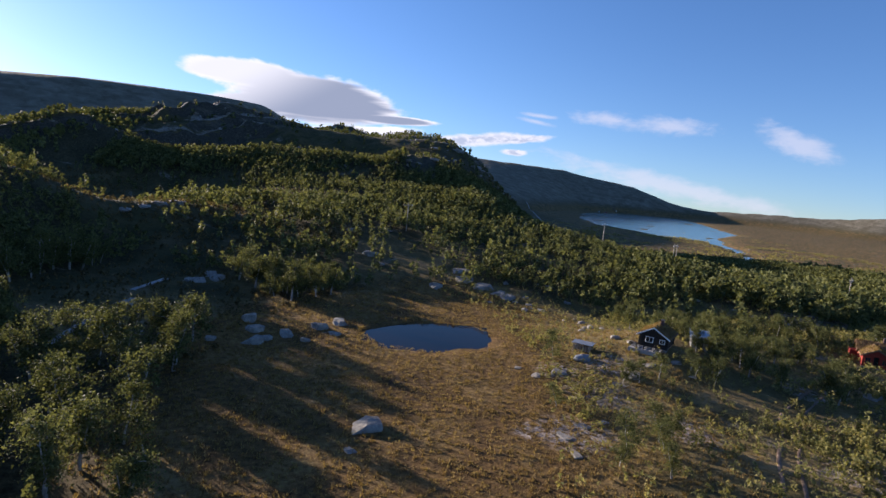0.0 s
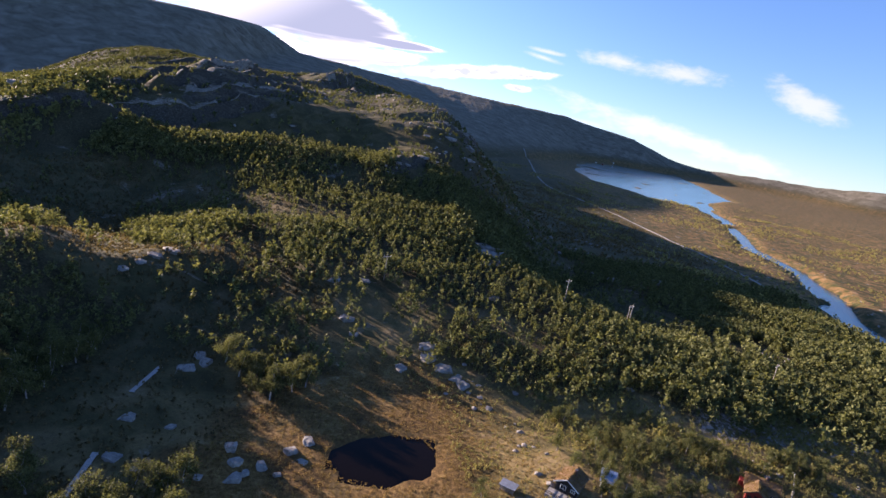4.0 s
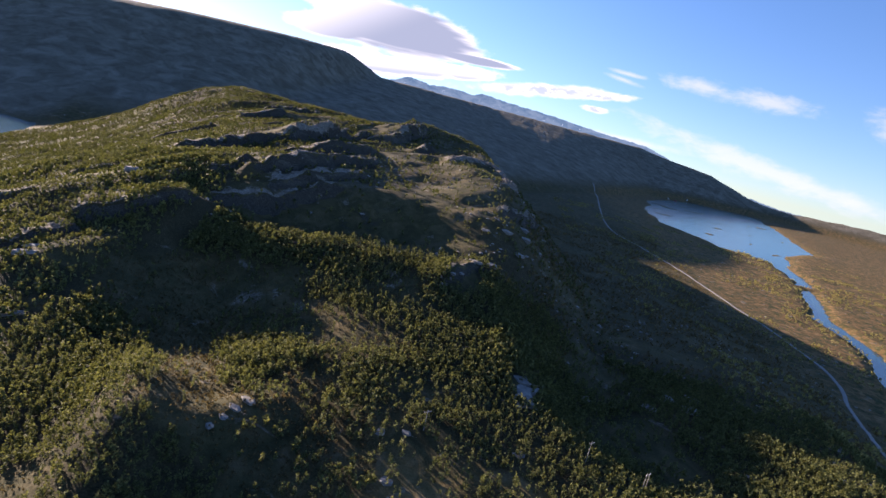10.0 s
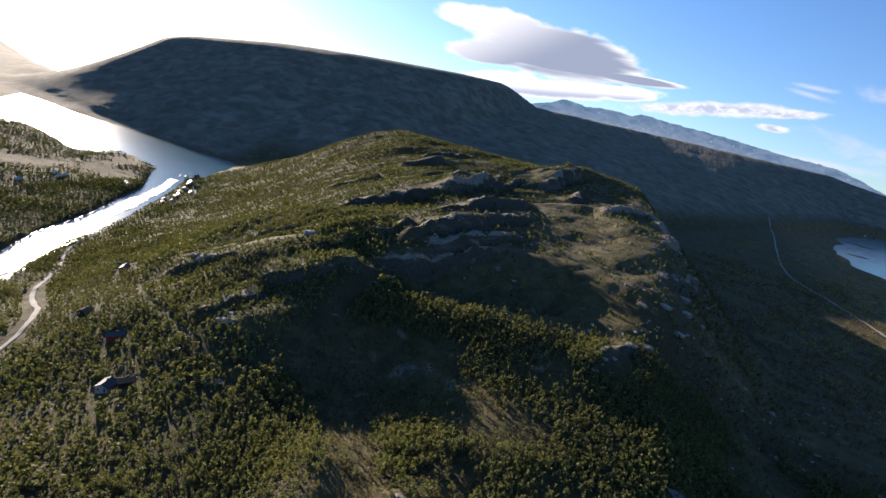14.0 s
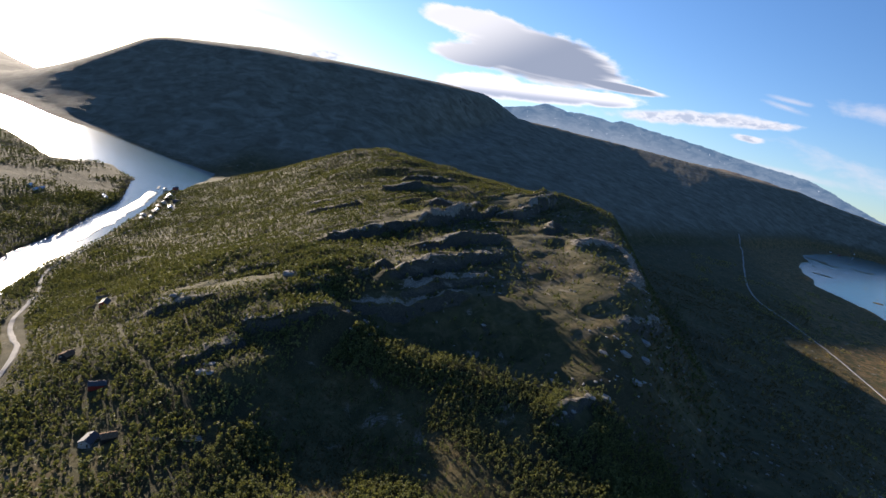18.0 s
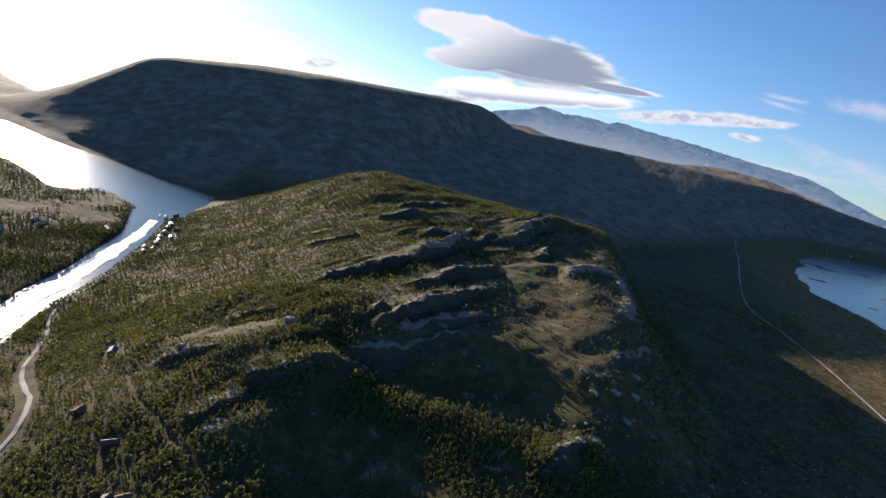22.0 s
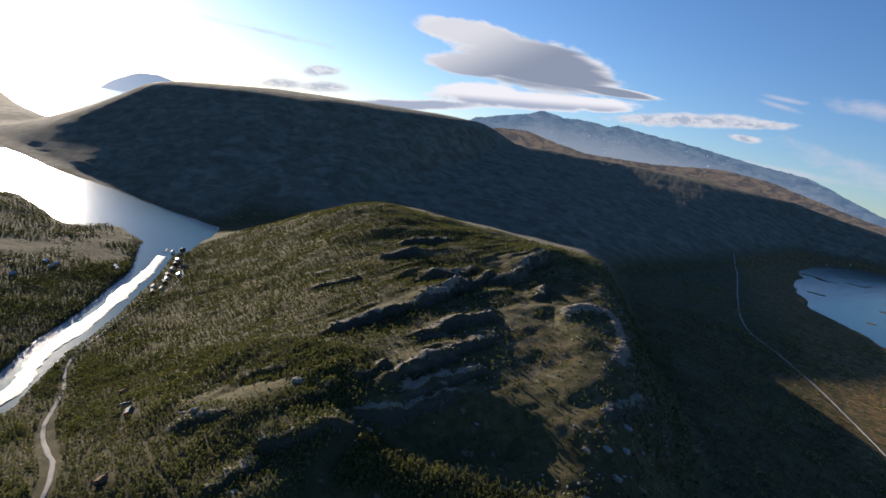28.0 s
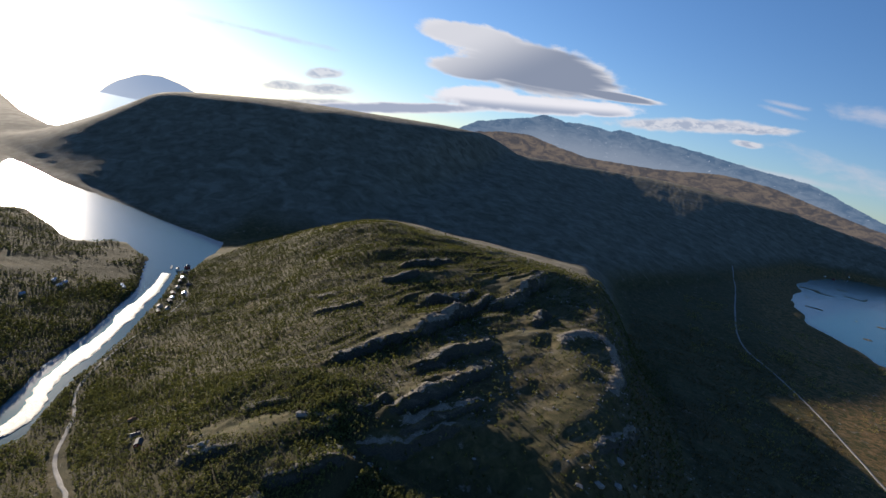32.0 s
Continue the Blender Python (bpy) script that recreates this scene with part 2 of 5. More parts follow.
def ground_material():
    mat, n = material("heath_ground")
    geo = n.add("ShaderNodeNewGeometry")
    place = geo.outputs["Position"]
    xyz = n.add("ShaderNodeSeparateXYZ")
    n.link(place, xyz.inputs[0])
    up = n.add("ShaderNodeSeparateXYZ")
    n.link(geo.outputs["True Normal"], up.inputs[0])
    broad = n.noise(0.012, 5, 0.6, place, 0.5)
    patch = n.noise(0.09, 6, 0.62, place, 0.6)
    grain = n.noise(1.3, 6, 0.7, place)
    tuft = n.noise(5.0, 4, 0.7, place)
    heath = n.ramp(patch, (0.30, (0.060, 0.052, 0.022)), (0.45, (0.13, 0.105, 0.044)), (0.58, (0.22, 0.16, 0.07)), (0.72, (0.31, 0.24, 0.14)))
    grass = n.ramp(n.math("ADD", n.math("MULTIPLY", patch, 0.55), n.math("MULTIPLY", grain, 0.45)), (0.36, (0.062, 0.040, 0.018)), (0.50, (0.15, 0.090, 0.032)), (0.62, (0.22, 0.15, 0.060)))
    far_heath = n.ramp(patch, (0.30, (0.040, 0.040, 0.018)), (0.45, (0.066, 0.062, 0.027)), (0.58, (0.098, 0.082, 0.038)), (0.72, (0.15, 0.118, 0.064)))
    # paler heath round the cabins, its sunlight put into the colour
    dry = n.step(n.vec("DISTANCE", place, (60, 70, 0)), 130.0, 80.0)
    heath = n.mix(dry, far_heath, heath)
    # open bog round the tarn, with sedge in rusty and straw colours
    dx = n.math("DIVIDE", n.math("SUBTRACT", xyz.outputs[0], 2.0), 36.0)
    dy = n.math("DIVIDE", n.math("SUBTRACT", xyz.outputs[1], 72.0), 50.0)
    ring = n.math("ADD", n.math("MULTIPLY", dx, dx), n.math("MULTIPLY", dy, dy))
    bog = n.step(n.math("ADD", ring, n.math("MULTIPLY", n.math("SUBTRACT", patch, 0.5), 1.6)), 1.25, 0.75)
    bog = n.math("MULTIPLY", bog, n.step(xyz.outputs[0], 26.0, 12.0))
    colour = n.mix(bog, heath, grass)
    # ground among the trees, with their shade mixed into its colour
    floor_shade = n.ramp(grain, (0.35, (0.024, 0.022, 0.012)), (0.5, (0.046, 0.041, 0.021)), (0.68, (0.085, 0.070, 0.036)))
    colour = n.mix(n.math("MULTIPLY", n.add("ShaderNodeAttribute", attribute_name="wood_shade").outputs["Fac"], 0.85), colour, floor_shade)
    open_land = n.step(broad, 0.52, 0.66)
    colour = n.mix(n.math("MULTIPLY", open_land, 0.2), colour, grass)
    # right-hand plain of rusty heath
    plain = n.math("MULTIPLY", n.step(xyz.outputs[0], 330.0, 520.0), n.step(xyz.outputs[2], -40.0, -70.0))
    colour = n.mix(n.math("MULTIPLY", plain, 0.8), colour, n.ramp(patch, (0.36, (0.05, 0.06, 0.022)), (0.46, (0.10, 0.085, 0.032)), (0.54, (0.21, 0.125, 0.05)), (0.68, (0.30, 0.19, 0.09))))
    # bare rock where it breaks through; steep faces carry shade in a darker colour
    rock_colour = n.ramp(n.math("ADD", n.math("MULTIPLY", grain, 0.6), n.math("MULTIPLY", n.noise(0.35, 6, 0.7, place), 0.4)), (0.32, (0.07, 0.062, 0.050)), (0.5, (0.20, 0.176, 0.138)), (0.66, (0.38, 0.335, 0.27)))
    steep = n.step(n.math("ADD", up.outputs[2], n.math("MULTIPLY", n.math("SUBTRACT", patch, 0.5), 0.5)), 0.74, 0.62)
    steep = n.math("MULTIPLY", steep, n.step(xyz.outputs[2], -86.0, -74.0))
    out = n.math("MULTIPLY", n.step(n.noise(0.05, 7, 0.68, place, 0.8), 0.60, 0.66), n.math("SUBTRACT", 1.0, bog))
    # ribs of rock that run slantwise over the top of the hill
    turned = n.add("ShaderNodeMapping", vector_type="TEXTURE")
    turned.inputs["Rotation"].default_value = (0, 0, radians(60))
    turned.inputs["Scale"].default_value = (70, 14, 20)
    n.link(place, turned.inputs["Vector"])
    ribs = n.math("MULTIPLY", n.step(n.noise(1.0, 6, 0.66, turned.outputs[0], 0.5), 0.53, 0.60), n.math("MULTIPLY", n.step(xyz.outputs[2], 32.0, 52.0), n.math("MULTIPLY", n.step(xyz.outputs[0], -330.0, -160.0), n.step(xyz.outputs[1], 1150.0, 950.0))))
    crest = n.add("ShaderNodeAttribute", attribute_name="bare_rock").outputs["Fac"]
    crest = n.math("MULTIPLY", n.step(n.math("ADD", crest, n.math("MULTIPLY", n.math("SUBTRACT", n.noise(0.12, 6, 0.7, place, 0.5), 0.5), 1.6)), 0.58, 0.74), n.step(crest, 0.05, 0.3))
    rock = n.math("MAXIMUM", n.math("MULTIPLY", ribs, 0.25), n.math("MAXIMUM", crest, n.math("MULTIPLY", out, 0.7)))
    # worn, stony places on the heath by the cabins
    level = n.vec("MULTIPLY", place, (1, 1, 0))
    worn = None
    for bx, by, br in BARE:
        d = n.math("DIVIDE", n.vec("DISTANCE", level, (bx, by, 0)), br)
        worn = d if worn is None else n.math("MINIMUM", worn, d)
    breakup = n.noise(0.9, 6, 0.72, place, 0.8)
    worn = n.math("MULTIPLY", n.step(worn, 1.2, 0.5), n.step(breakup, 0.46, 0.56))
    colour = n.mix(worn, colour, n.ramp(grain, (0.35, (0.20, 0.15, 0.12)), (0.6, (0.46, 0.40, 0.35))))
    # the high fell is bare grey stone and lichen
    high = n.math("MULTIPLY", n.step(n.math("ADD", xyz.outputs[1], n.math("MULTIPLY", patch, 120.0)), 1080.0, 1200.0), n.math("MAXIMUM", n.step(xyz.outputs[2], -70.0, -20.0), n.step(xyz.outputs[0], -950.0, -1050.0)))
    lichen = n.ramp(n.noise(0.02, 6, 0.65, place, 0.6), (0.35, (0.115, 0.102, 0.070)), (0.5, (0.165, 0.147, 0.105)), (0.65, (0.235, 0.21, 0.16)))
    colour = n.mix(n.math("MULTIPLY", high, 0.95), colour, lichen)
    # shade of the steep scarps, painted as a near-black tone
    face_shade = n.ramp(grain, (0.3, (0.030, 0.028, 0.023)), (0.5, (0.058, 0.053, 0.043)), (0.7, (0.12, 0.108, 0.09)))
    colour = n.mix(n.math("MULTIPLY", steep, 0.9), colour, face_shade)
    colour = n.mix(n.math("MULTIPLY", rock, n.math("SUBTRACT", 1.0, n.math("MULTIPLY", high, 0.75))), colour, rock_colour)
    speckle = n.math("ADD", n.math("MULTIPLY", grain, 0.55), n.math("MULTIPLY", tuft, 0.45))
    colour = n.mix(1.0, colour, n.ramp(speckle, (0.30, 0.25), (0.5, 0.95), (0.70, 1.0)), "MULTIPLY")
    colour = n.mix(n.step(speckle, 0.56, 0.68), colour, n.mix(1.0, colour, (1.7, 1.6, 1.4), "MULTIPLY"))
    height = n.math("ADD", n.math("MULTIPLY", grain, 0.6), n.math("ADD", n.math("MULTIPLY", tuft, 0.25), n.math("MULTIPLY", patch, 1.2)))
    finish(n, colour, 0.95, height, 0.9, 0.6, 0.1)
    return mat


def water_material(name, deep, rough, wave, bump):
    mat, n = material(name)
    place = n.add("ShaderNodeNewGeometry").outputs["Position"]
    ripple = n.math("ADD", n.noise(wave, 4, 0.6, place), n.math("MULTIPLY", n.noise(wave * 6, 3, 0.6, place), 0.4))
    tint = n.ramp(n.noise(0.004, 3, 0.5, place), (0.3, tuple(c * 0.8 for c in deep)), (0.7, deep))
    finish(n, tint, rough, ripple, bump, 0.4, 0.5 if wave < 0.5 else 0.06)
    return mat


def leaf_material(name, dark, mid, light, through_light=0.4):
    mat, n = material(name)
    geo = n.add("ShaderNodeNewGeometry")
    rand = n.add("ShaderNodeObjectInfo").outputs["Random"]
    tone = n.math("ADD", n.math("MULTIPLY", geo.outputs["Random Per Island"], 0.6), n.math("MULTIPLY", n.math("ADD", rand, n.noise(0.03, 3, 0.5, geo.outputs["Position"])), 0.27))
    colour = n.ramp(tone, (0.15, dark), (0.5, mid), (0.85, light))
    diff = n.add("ShaderNodeBsdfPrincipled")
    n.link(colour, diff.inputs["Base Color"])
    diff.inputs["Roughness"].default_value, diff.inputs["Specular IOR Level"].default_value = 0.75, 0.15
    trans = n.add("ShaderNodeBsdfTranslucent")
    n.link(n.mix(1.0, colour, (1.12, 1.08, 0.65), "MULTIPLY"), trans.inputs[0])
    mixed = n.add("ShaderNodeMixShader")
    mixed.inputs[0].default_value = through_light
    n.link(diff.outputs[0], mixed.inputs[1])
    n.link(trans.outputs[0], mixed.inputs[2])
    n.link(mixed.outputs[0], n.add("ShaderNodeOutputMaterial").inputs[0])
    return mat


def plain_material(name, low, high, scale, rough=0.8, bump=0.4, metal=0.0, distance=0.02):
    mat, n = material(name)
    where = n.add("ShaderNodeTexCoord").outputs["Object"]
    tone = n.math("ADD", n.math("MULTIPLY", n.noise(scale, 6, 0.65, where), 0.65), n.math("MULTIPLY", n.noise(scale * 7, 4, 0.6, where), 0.35))
    finish(n, n.ramp(tone, (0.3, low), (0.7, high)), rough, tone, bump, distance, 0.3, metal)
    return mat


GROUND = ground_material()
LAKE = water_material("lake_water", (0.014, 0.082, 0.102), 0.16, 0.25, 0.25)
TARN = water_material("tarn_water", (0.006, 0.004, 0.003), 0.03, 0.8, 0.02)
SCRUB = leaf_material("scrub_leaves", (0.034, 0.041, 0.014), (0.084, 0.094, 0.030), (0.16, 0.16, 0.056), 0.28)
BIRCH = leaf_material("birch_leaves", (0.022, 0.027, 0.010), (0.064, 0.073, 0.026), (0.16, 0.165, 0.062), 0.36)


# ---- the lie of the land ----
WATER = -90.0


def sstep(a, b, v):
    t = np.clip((v - a) / (b - a), 0, 1)
    return t * t * (3 - 2 * t)


_rng = np.random.RandomState(7)
_lattice = _rng.rand(256, 256)


def field(x, y, size, seed=0):
    """Smooth value noise from 0 to 1 with cells of that size."""
    u, v = np.asarray(x, float) / size + 17.3 * seed, np.asarray(y, float) / size + 9.1 * seed
    i, j = np.floor(u).astype(int), np.floor(v).astype(int)
    a, b = u - i, v - j
    a, b = a * a * (3 - 2 * a), b * b * (3 - 2 * b)
    g = lambda p, q: _lattice[p % 256, q % 256]
    return (g(i, j) * (1 - a) + g(i + 1, j) * a) * (1 - b) + (g(i, j + 1) * (1 - a) + g(i + 1, j + 1) * a) * b


def rough_field(x, y, size, octaves=4, seed=0):
    total, weight, out = 0.0, 1.0, 0.0
    for k in range(octaves):
        out = out + weight * (field(x, y, size / 2**k, seed + k) - 0.5)
        total, weight = total + weight, weight * 0.5
    return out / total


def bump(x, y, cx, cy, along, across, turn, tall):
    """A rounded knoll; turn: degrees from +x to its long axis."""
    c, s = math.cos(radians(turn)), math.sin(radians(turn))
    u, v = (x - cx) * c + (y - cy) * s, -(x - cx) * s + (y - cy) * c
    return tall * np.exp(-((u / along) ** 2 + (v / across) ** 2))


def river_left(y):
    return np.interp(y, (-200, 0, 302, 393, 520, 605, 690, 800), (-640, -560, -569, -629, -690, -740, -790, -880))


def river_right(y):
    return np.interp(y, (-300, 200, 480, 620, 750, 850, 1050, 1450, 1750), (330, 380, 470, 510, 580, 610, 640, 790, 850))


# ribs of rock on the hill: both ends of the crest, the drop on the side away from the sun, the breadth of the back
FRONT_RIBS = [
    (-230, 218, -222, 262, 4, 16), (-230, 268, -187, 314, 5.5, 20), (-188, 338, -156, 362, 5, 16), (-163, 355, -120, 402, 5.5, 18),
    (-161, 372, -113, 452, 5, 14), (-174, 380, -127, 535, 8, 18), (-233, 328, -217, 358, 4, 12), (-210, 375, -190, 400, 4, 12),
    (-318, 273, -276, 290, 2.5, 14), (-320, 352, -279, 366, 2.5, 14), (6, 446, 47, 549, 4, 14), (-24, 292, 2, 330, 3, 14),
]
TOP_RIBS = [
    (-199, 480, -142, 600, 8, 22), (-283, 455, -224, 576, 6, 22), (-226, 576, -193, 780, 8, 22), (-224, 569, -204, 697, 6, 14),
    (-177, 742, -139, 930, 10, 26), (-115, 716, -104, 786, 8, 16), (-463, 677, -410, 671, 3, 18), (-263, 680, -222, 780, 7, 20),
    (-360, 727, -320, 775, 6, 20), (-360, 802, -308, 908, 7, 20), (-404, 605, -345, 629, 4, 18),
]
RIBS = FRONT_RIBS + TOP_RIBS


def ribs_at(x, y):
    """What the ribs add to the height, and how bare their crests are, from 0 to 1."""
    dz, bare = np.zeros_like(x), np.zeros_like(x)
    jag, fine = rough_field(x, y, 34, 3, 5), rough_field(x, y, 9, 2, 6)
    for ax, ay, bx, by, tall, back in RIBS:
        l = math.hypot(bx - ax, by - ay)
        near = (np.abs(x - (ax + bx) / 2) < l / 2 + 4 * back) & (np.abs(y - (ay + by) / 2) < l / 2 + 4 * back)
        if not near.any():
            continue
        px, py, jg, fi = x[near], y[near], jag[near], fine[near]
        wx, wy = (bx - ax) / l, (by - ay) / l
        s = ((px - ax) * wx + (py - ay) * wy) / l
        u = (px - ax) * wy - (py - ay) * wx + 16 * jg + 5 * fi + 0.10 * l * (s - 0.5) ** 2
        hold = sstep(-0.15, 0.12, s) * sstep(1.1, 0.9, s) * (1 + 1.1 * jg)
        face = 3.5 + 0.35 * tall
        fall = np.where(u < 0, np.exp(-((u / back) ** 2)), 1 - 1.55 * sstep(0, face, u))
        fall = np.where(u > face, -0.55 * np.exp(-(u - face) / (0.8 * back)), fall)
        dz[near] += tall * hold * fall + 5 * hold * np.exp(-((u / 12) ** 2)) * fi
        bare[near] = np.maximum(bare[near], np.clip(hold, 0, 1) * np.where(u < -3, np.exp(-(((u + 3) / (5 + 0.5 * tall)) ** 2)), np.exp(-(((u + 3) / 3.2) ** 2))))
    return dz, bare


def small_ribs(x, y):
    """Lesser ledges between the ribs: their height and how bare they are."""
    u = (x * 0.93 - y * 0.36) / 27 + 1.9 * rough_field(x, y, 150, 3, 5) + 0.8 * rough_field(x, y, 40, 3, 6)
    saw = u - np.floor(u)
    rise = np.where(saw < 0.76, saw / 0.76, (1 - saw) / 0.24)
    much = sstep(-0.12, 0.16, rough_field(x, y, 120, 3, 12)) * sstep(-420, -230, x) * sstep(-95, -135, x)
    return (rise - 0.5) * 5.5 * much, sstep(0.7, 0.95, rise) * much


def horseshoe(x, y):
    """A curved wall of rock on the brow, open towards the valley: its height and how bare it is."""
    u, v = (x + 28) / 42, (y - 640) / 98
    ring = np.hypot(u, v) + 0.35 * rough_field(x, y, 30, 3, 19)
    wall = np.exp(-(((ring - 1) / 0.24) ** 2)) * np.clip(1.15 - 1.2 * sstep(-0.2, 0.9, -v - 0.6 * u), 0, 1)
    return 8 * wall - 4 * np.exp(-((ring / 0.6) ** 2)), wall


def land(x, y):
    """Height of the ground."""
    x, y = np.asarray(x, float), np.asarray(y, float)
    floor_left = -86 + 6 * rough_field(x, y, 220, 3, 2)
    floor_right = np.interp(y, (0, 1500, 2600, 4500), (-82, -85, -86, -92)) + 5 * rough_field(x, y, 260, 3, 3) + 22 * sstep(700, 1600, x) * sstep(2600, 1200, y) + 12 * sstep(520, 330, x) * sstep(1400, 1650, y)
    crest = np.interp(y, (-900, -200, 60, 115, 150, 215, 262, 300, 345, 385, 412, 600, 760, 950, 1090, 1250, 1500, 2200), (-20, 0, 0.6, 0.6, 6, 13, 18, 28, 32, 44, 50, 58, 60, 70, 64, 42, 8, -40))
    # the front of the hill climbs in steps
    # on the right it drops to a bench, and from there to the valley
    yy = (-300, 0, 110, 160, 215, 300, 600, 1000, 1400, 2000)
    brow = np.interp(y, yy, (60, 60, 80, 55, 22, -2, -10, -60, -120, -150))
    bench_in = np.interp(y, yy, (100, 100, 120, 110, 80, 85, 150, 100, 40, 0))
    bench_out = np.interp(y, yy, (120, 130, 155, 185, 200, 215, 200, 130, 60, 20))
    right_foot = np.interp(y, (-300, 0, 300, 600, 1000, 1500, 1900, 2400), (320, 350, 410, 420, 320, 270, 290, 250))
    bench = np.interp(y, yy, (-2, -0.5, -0.5, -1, -1, -8, -42, -70, -80, -85))
    left_top = np.interp(y, (-300, 0, 150, 220, 300, 500, 700, 880, 1000, 1400), (-40, -60, -110, -190, -225, -185, -250, -370, -480, -600))
    left_foot = np.interp(y, (-300, 0, 150, 300, 500, 760, 1000, 1200), (-430, -470, -520, -560, -680, -800, -930, -1000))
    fall_right, fall_left = sstep(0, 1, (x - brow) / (bench_in - brow)), sstep(0, 1, (x - left_top) / (left_foot - left_top))
    z = crest + (bench - crest) * fall_right + (floor_right - bench) * np.clip((x - bench_out) / (right_foot - bench_out), 0, 1) + (floor_left - crest) * fall_left
    # knolls, crags and hollows
    z = z + bump(x, y, -24, 80, 10, 6, 20, 1.8) + bump(x, y, 37, 84, 16, 12, 20, 3.2) + bump(x, y, -50, 82, 20, 30, 0, 1.5) + bump(x, y, -72, 148, 26, 12, 60, 6) + bump(x, y, -94, 118, 46, 16, 112, 16)
    z = z + bump(x, y, -205, 232, 36, 14, 65, 5) + bump(x, y, -190, 305, 30, 14, 60, 9)
    z = z - bump(x, y, -125, 225, 45, 60, 10, 18) - bump(x, y, -90, 360, 70, 26, 15, 17) - bump(x, y, 60, 240, 30, 40, 0, 5)
    z = z + bump(x, y, -30, 590, 80, 26, 100, 10) + bump(x, y, -150, 945, 130, 36, 60, 16) + bump(x, y, -536, 1010, 120, 60, 30, 8) + bump(x, y, -144, 430, 50, 24, 60, 6)
    # slanting ribs of rock over the top: long backs that lean to the left and break off on the right
    on_top = sstep(230, 330, y) * sstep(1250, 1000, y) * (1 - fall_right) * (1 - 0.6 * fall_left)
    z = z + on_top * (9 * rough_field(x * 0.86 - y * 0.5, (x * 0.5 + y * 0.86) * 0.4, 34, 3, 9) + (7 + 6 * sstep(650, 800, y)) * rough_field(x, y, 60, 3, 8))
    z = z + ribs_at(x, y)[0] + on_top * small_ribs(x, y)[0]
    # a horseshoe of bare rock on the brow
    z = z + horseshoe(x, y)[0]
    # the fell behind
    yf = np.interp(x, (-4500, -3000, -2300, -1900, -1590, -958, -600, -200, 300, 900, 1900), (2400, 1650, 1310, 1200, 1115, 1040, 1250, 1420, 2250, 3500, 3900))
    zf = np.interp(x, (-958, -600, -200, 300, 900), (-100, -40, -40, -72, -84))
    yc = np.interp(x, (-4500, -3000, -2500, -2200, -1950, -1600, -1300, -900, -720, -100, 950, 1500, 1900), (2650, 1900, 1700, 1820, 2120, 2340, 2430, 2660, 2950, 4000, 4450, 4350, 4200))
    zc = np.interp(x, (-4500, -3300, -2800, -2300, -2120, -1960, -1600, -1300, -1000, -860, -740, -100, 950, 1500, 1900, 2300), (-75, -70, -66, -62, 70, 200, 250, 266, 286, 290, 222, 222, 198, 110, -60, -92))
    t = (y - yf) / (yc - yf)
    rise = np.clip(t, 0, 1)
    steep = np.interp(x, (-2600, -1900, -1300, -700, -300), (1.3, 1.5, 1.42, 0.97, 0.95))
    lean = rise * steep
    fell = zf + (zc - zf) * (lean - np.maximum(lean - 0.86, 0) + (1 - np.exp(-np.maximum(lean - 0.86, 0) / 0.14)) * 0.14) - 260 * np.clip(t - 1, 0, 2) ** 1.5 + 40 * np.clip(rise, 0, 1) * (1 - rise) * rough_field(x, y, 500, 4, 11) * np.interp(x, (-900, -500), (0.3, 2.4))
    inside = sstep(-0.02, 0.06, t)
    z = np.where(t > -0.02, z + (np.maximum(fell, z * (1 - inside) + fell * inside) - z) * inside, z)
    # lakes and rivers
    lake = np.clip(np.minimum(np.minimum((y - np.interp(x, (-2600, -1400, -1350, -1094, -1050, -912, -860, -700), (700, 800, 850, 775, 860, 815, 830, 900))) / 30, (yf - y) / 30), (np.interp(y, (700, 760, 1040, 1200), (-790, -800, -940, -1000)) - x) / 30), -1, 1)
    z = np.where(x < -600, z + sstep(-1, 1, lake) * (np.minimum(z, -97) - z), z)
    wide = np.interp(y, (-200, 300, 700, 820), (16, 18, 22, 40))
    z = z + sstep(wide + 16, wide - 4, np.abs(x - river_left(y))) * sstep(860, 800, y) * (-96 - z)
    wide = np.interp(y, (-300, 480, 620, 850, 1450, 1750), (12, 13, 21, 12, 13, 28)) * (0.6 + 0.8 * field(x, y, 70, 4))
    z = z + sstep(wide + 12, wide - 4, np.abs(x - river_right(y) - 30 * rough_field(x, y, 120, 2, 14))) * sstep(1800, 1650, y) * (-96 - z)
    shore = np.interp(y, (1650, 1760, 2000, 2300, 3000, 3600, 4300), (880, 700, 610, 600, 800, 1100, 1500)) + 90 * rough_field(x, y, 160, 3, 21)
    far_shore = np.interp(y, (1650, 1900, 2200, 3300, 4300), (860, 960, 1200, 1500, 1760)) + 60 * rough_field(x, y, 200, 3, 22)
    z = z + sstep(-25, 25, np.minimum(x - shore, far_shore - x)) * sstep(1640, 1760, y) * sstep(3800, 3650, y) * (np.minimum(-97, z) - z)
    # islets and bars in the lake and the river
    z = z + 9.0 * sstep(0.82, 0.87, field(x, y, 48, 17)) * sstep(-93, -96, z) * (x > 250)
    # far hills that close the view
    z = z + bump(x, y, 1960, 3900, 420, 170, -20, 48) + bump(x, y, 2330, 3720, 380, 170, -35, 56) + bump(x, y, 2850, 3400, 420, 240, -40, 130) + bump(x, y, 4200, 1500, 900, 900, 0, 220)
    z = z + bump(x, y, -3200, 300, 900, 700, 0, 260) + bump(x, y, -200, -3500, 2500, 900, 0, 160)
    far = bump(x, y, -950, 4700, 480, 130, 0, 60) + bump(x, y, 350, 4700, 650, 130, 0, 40)
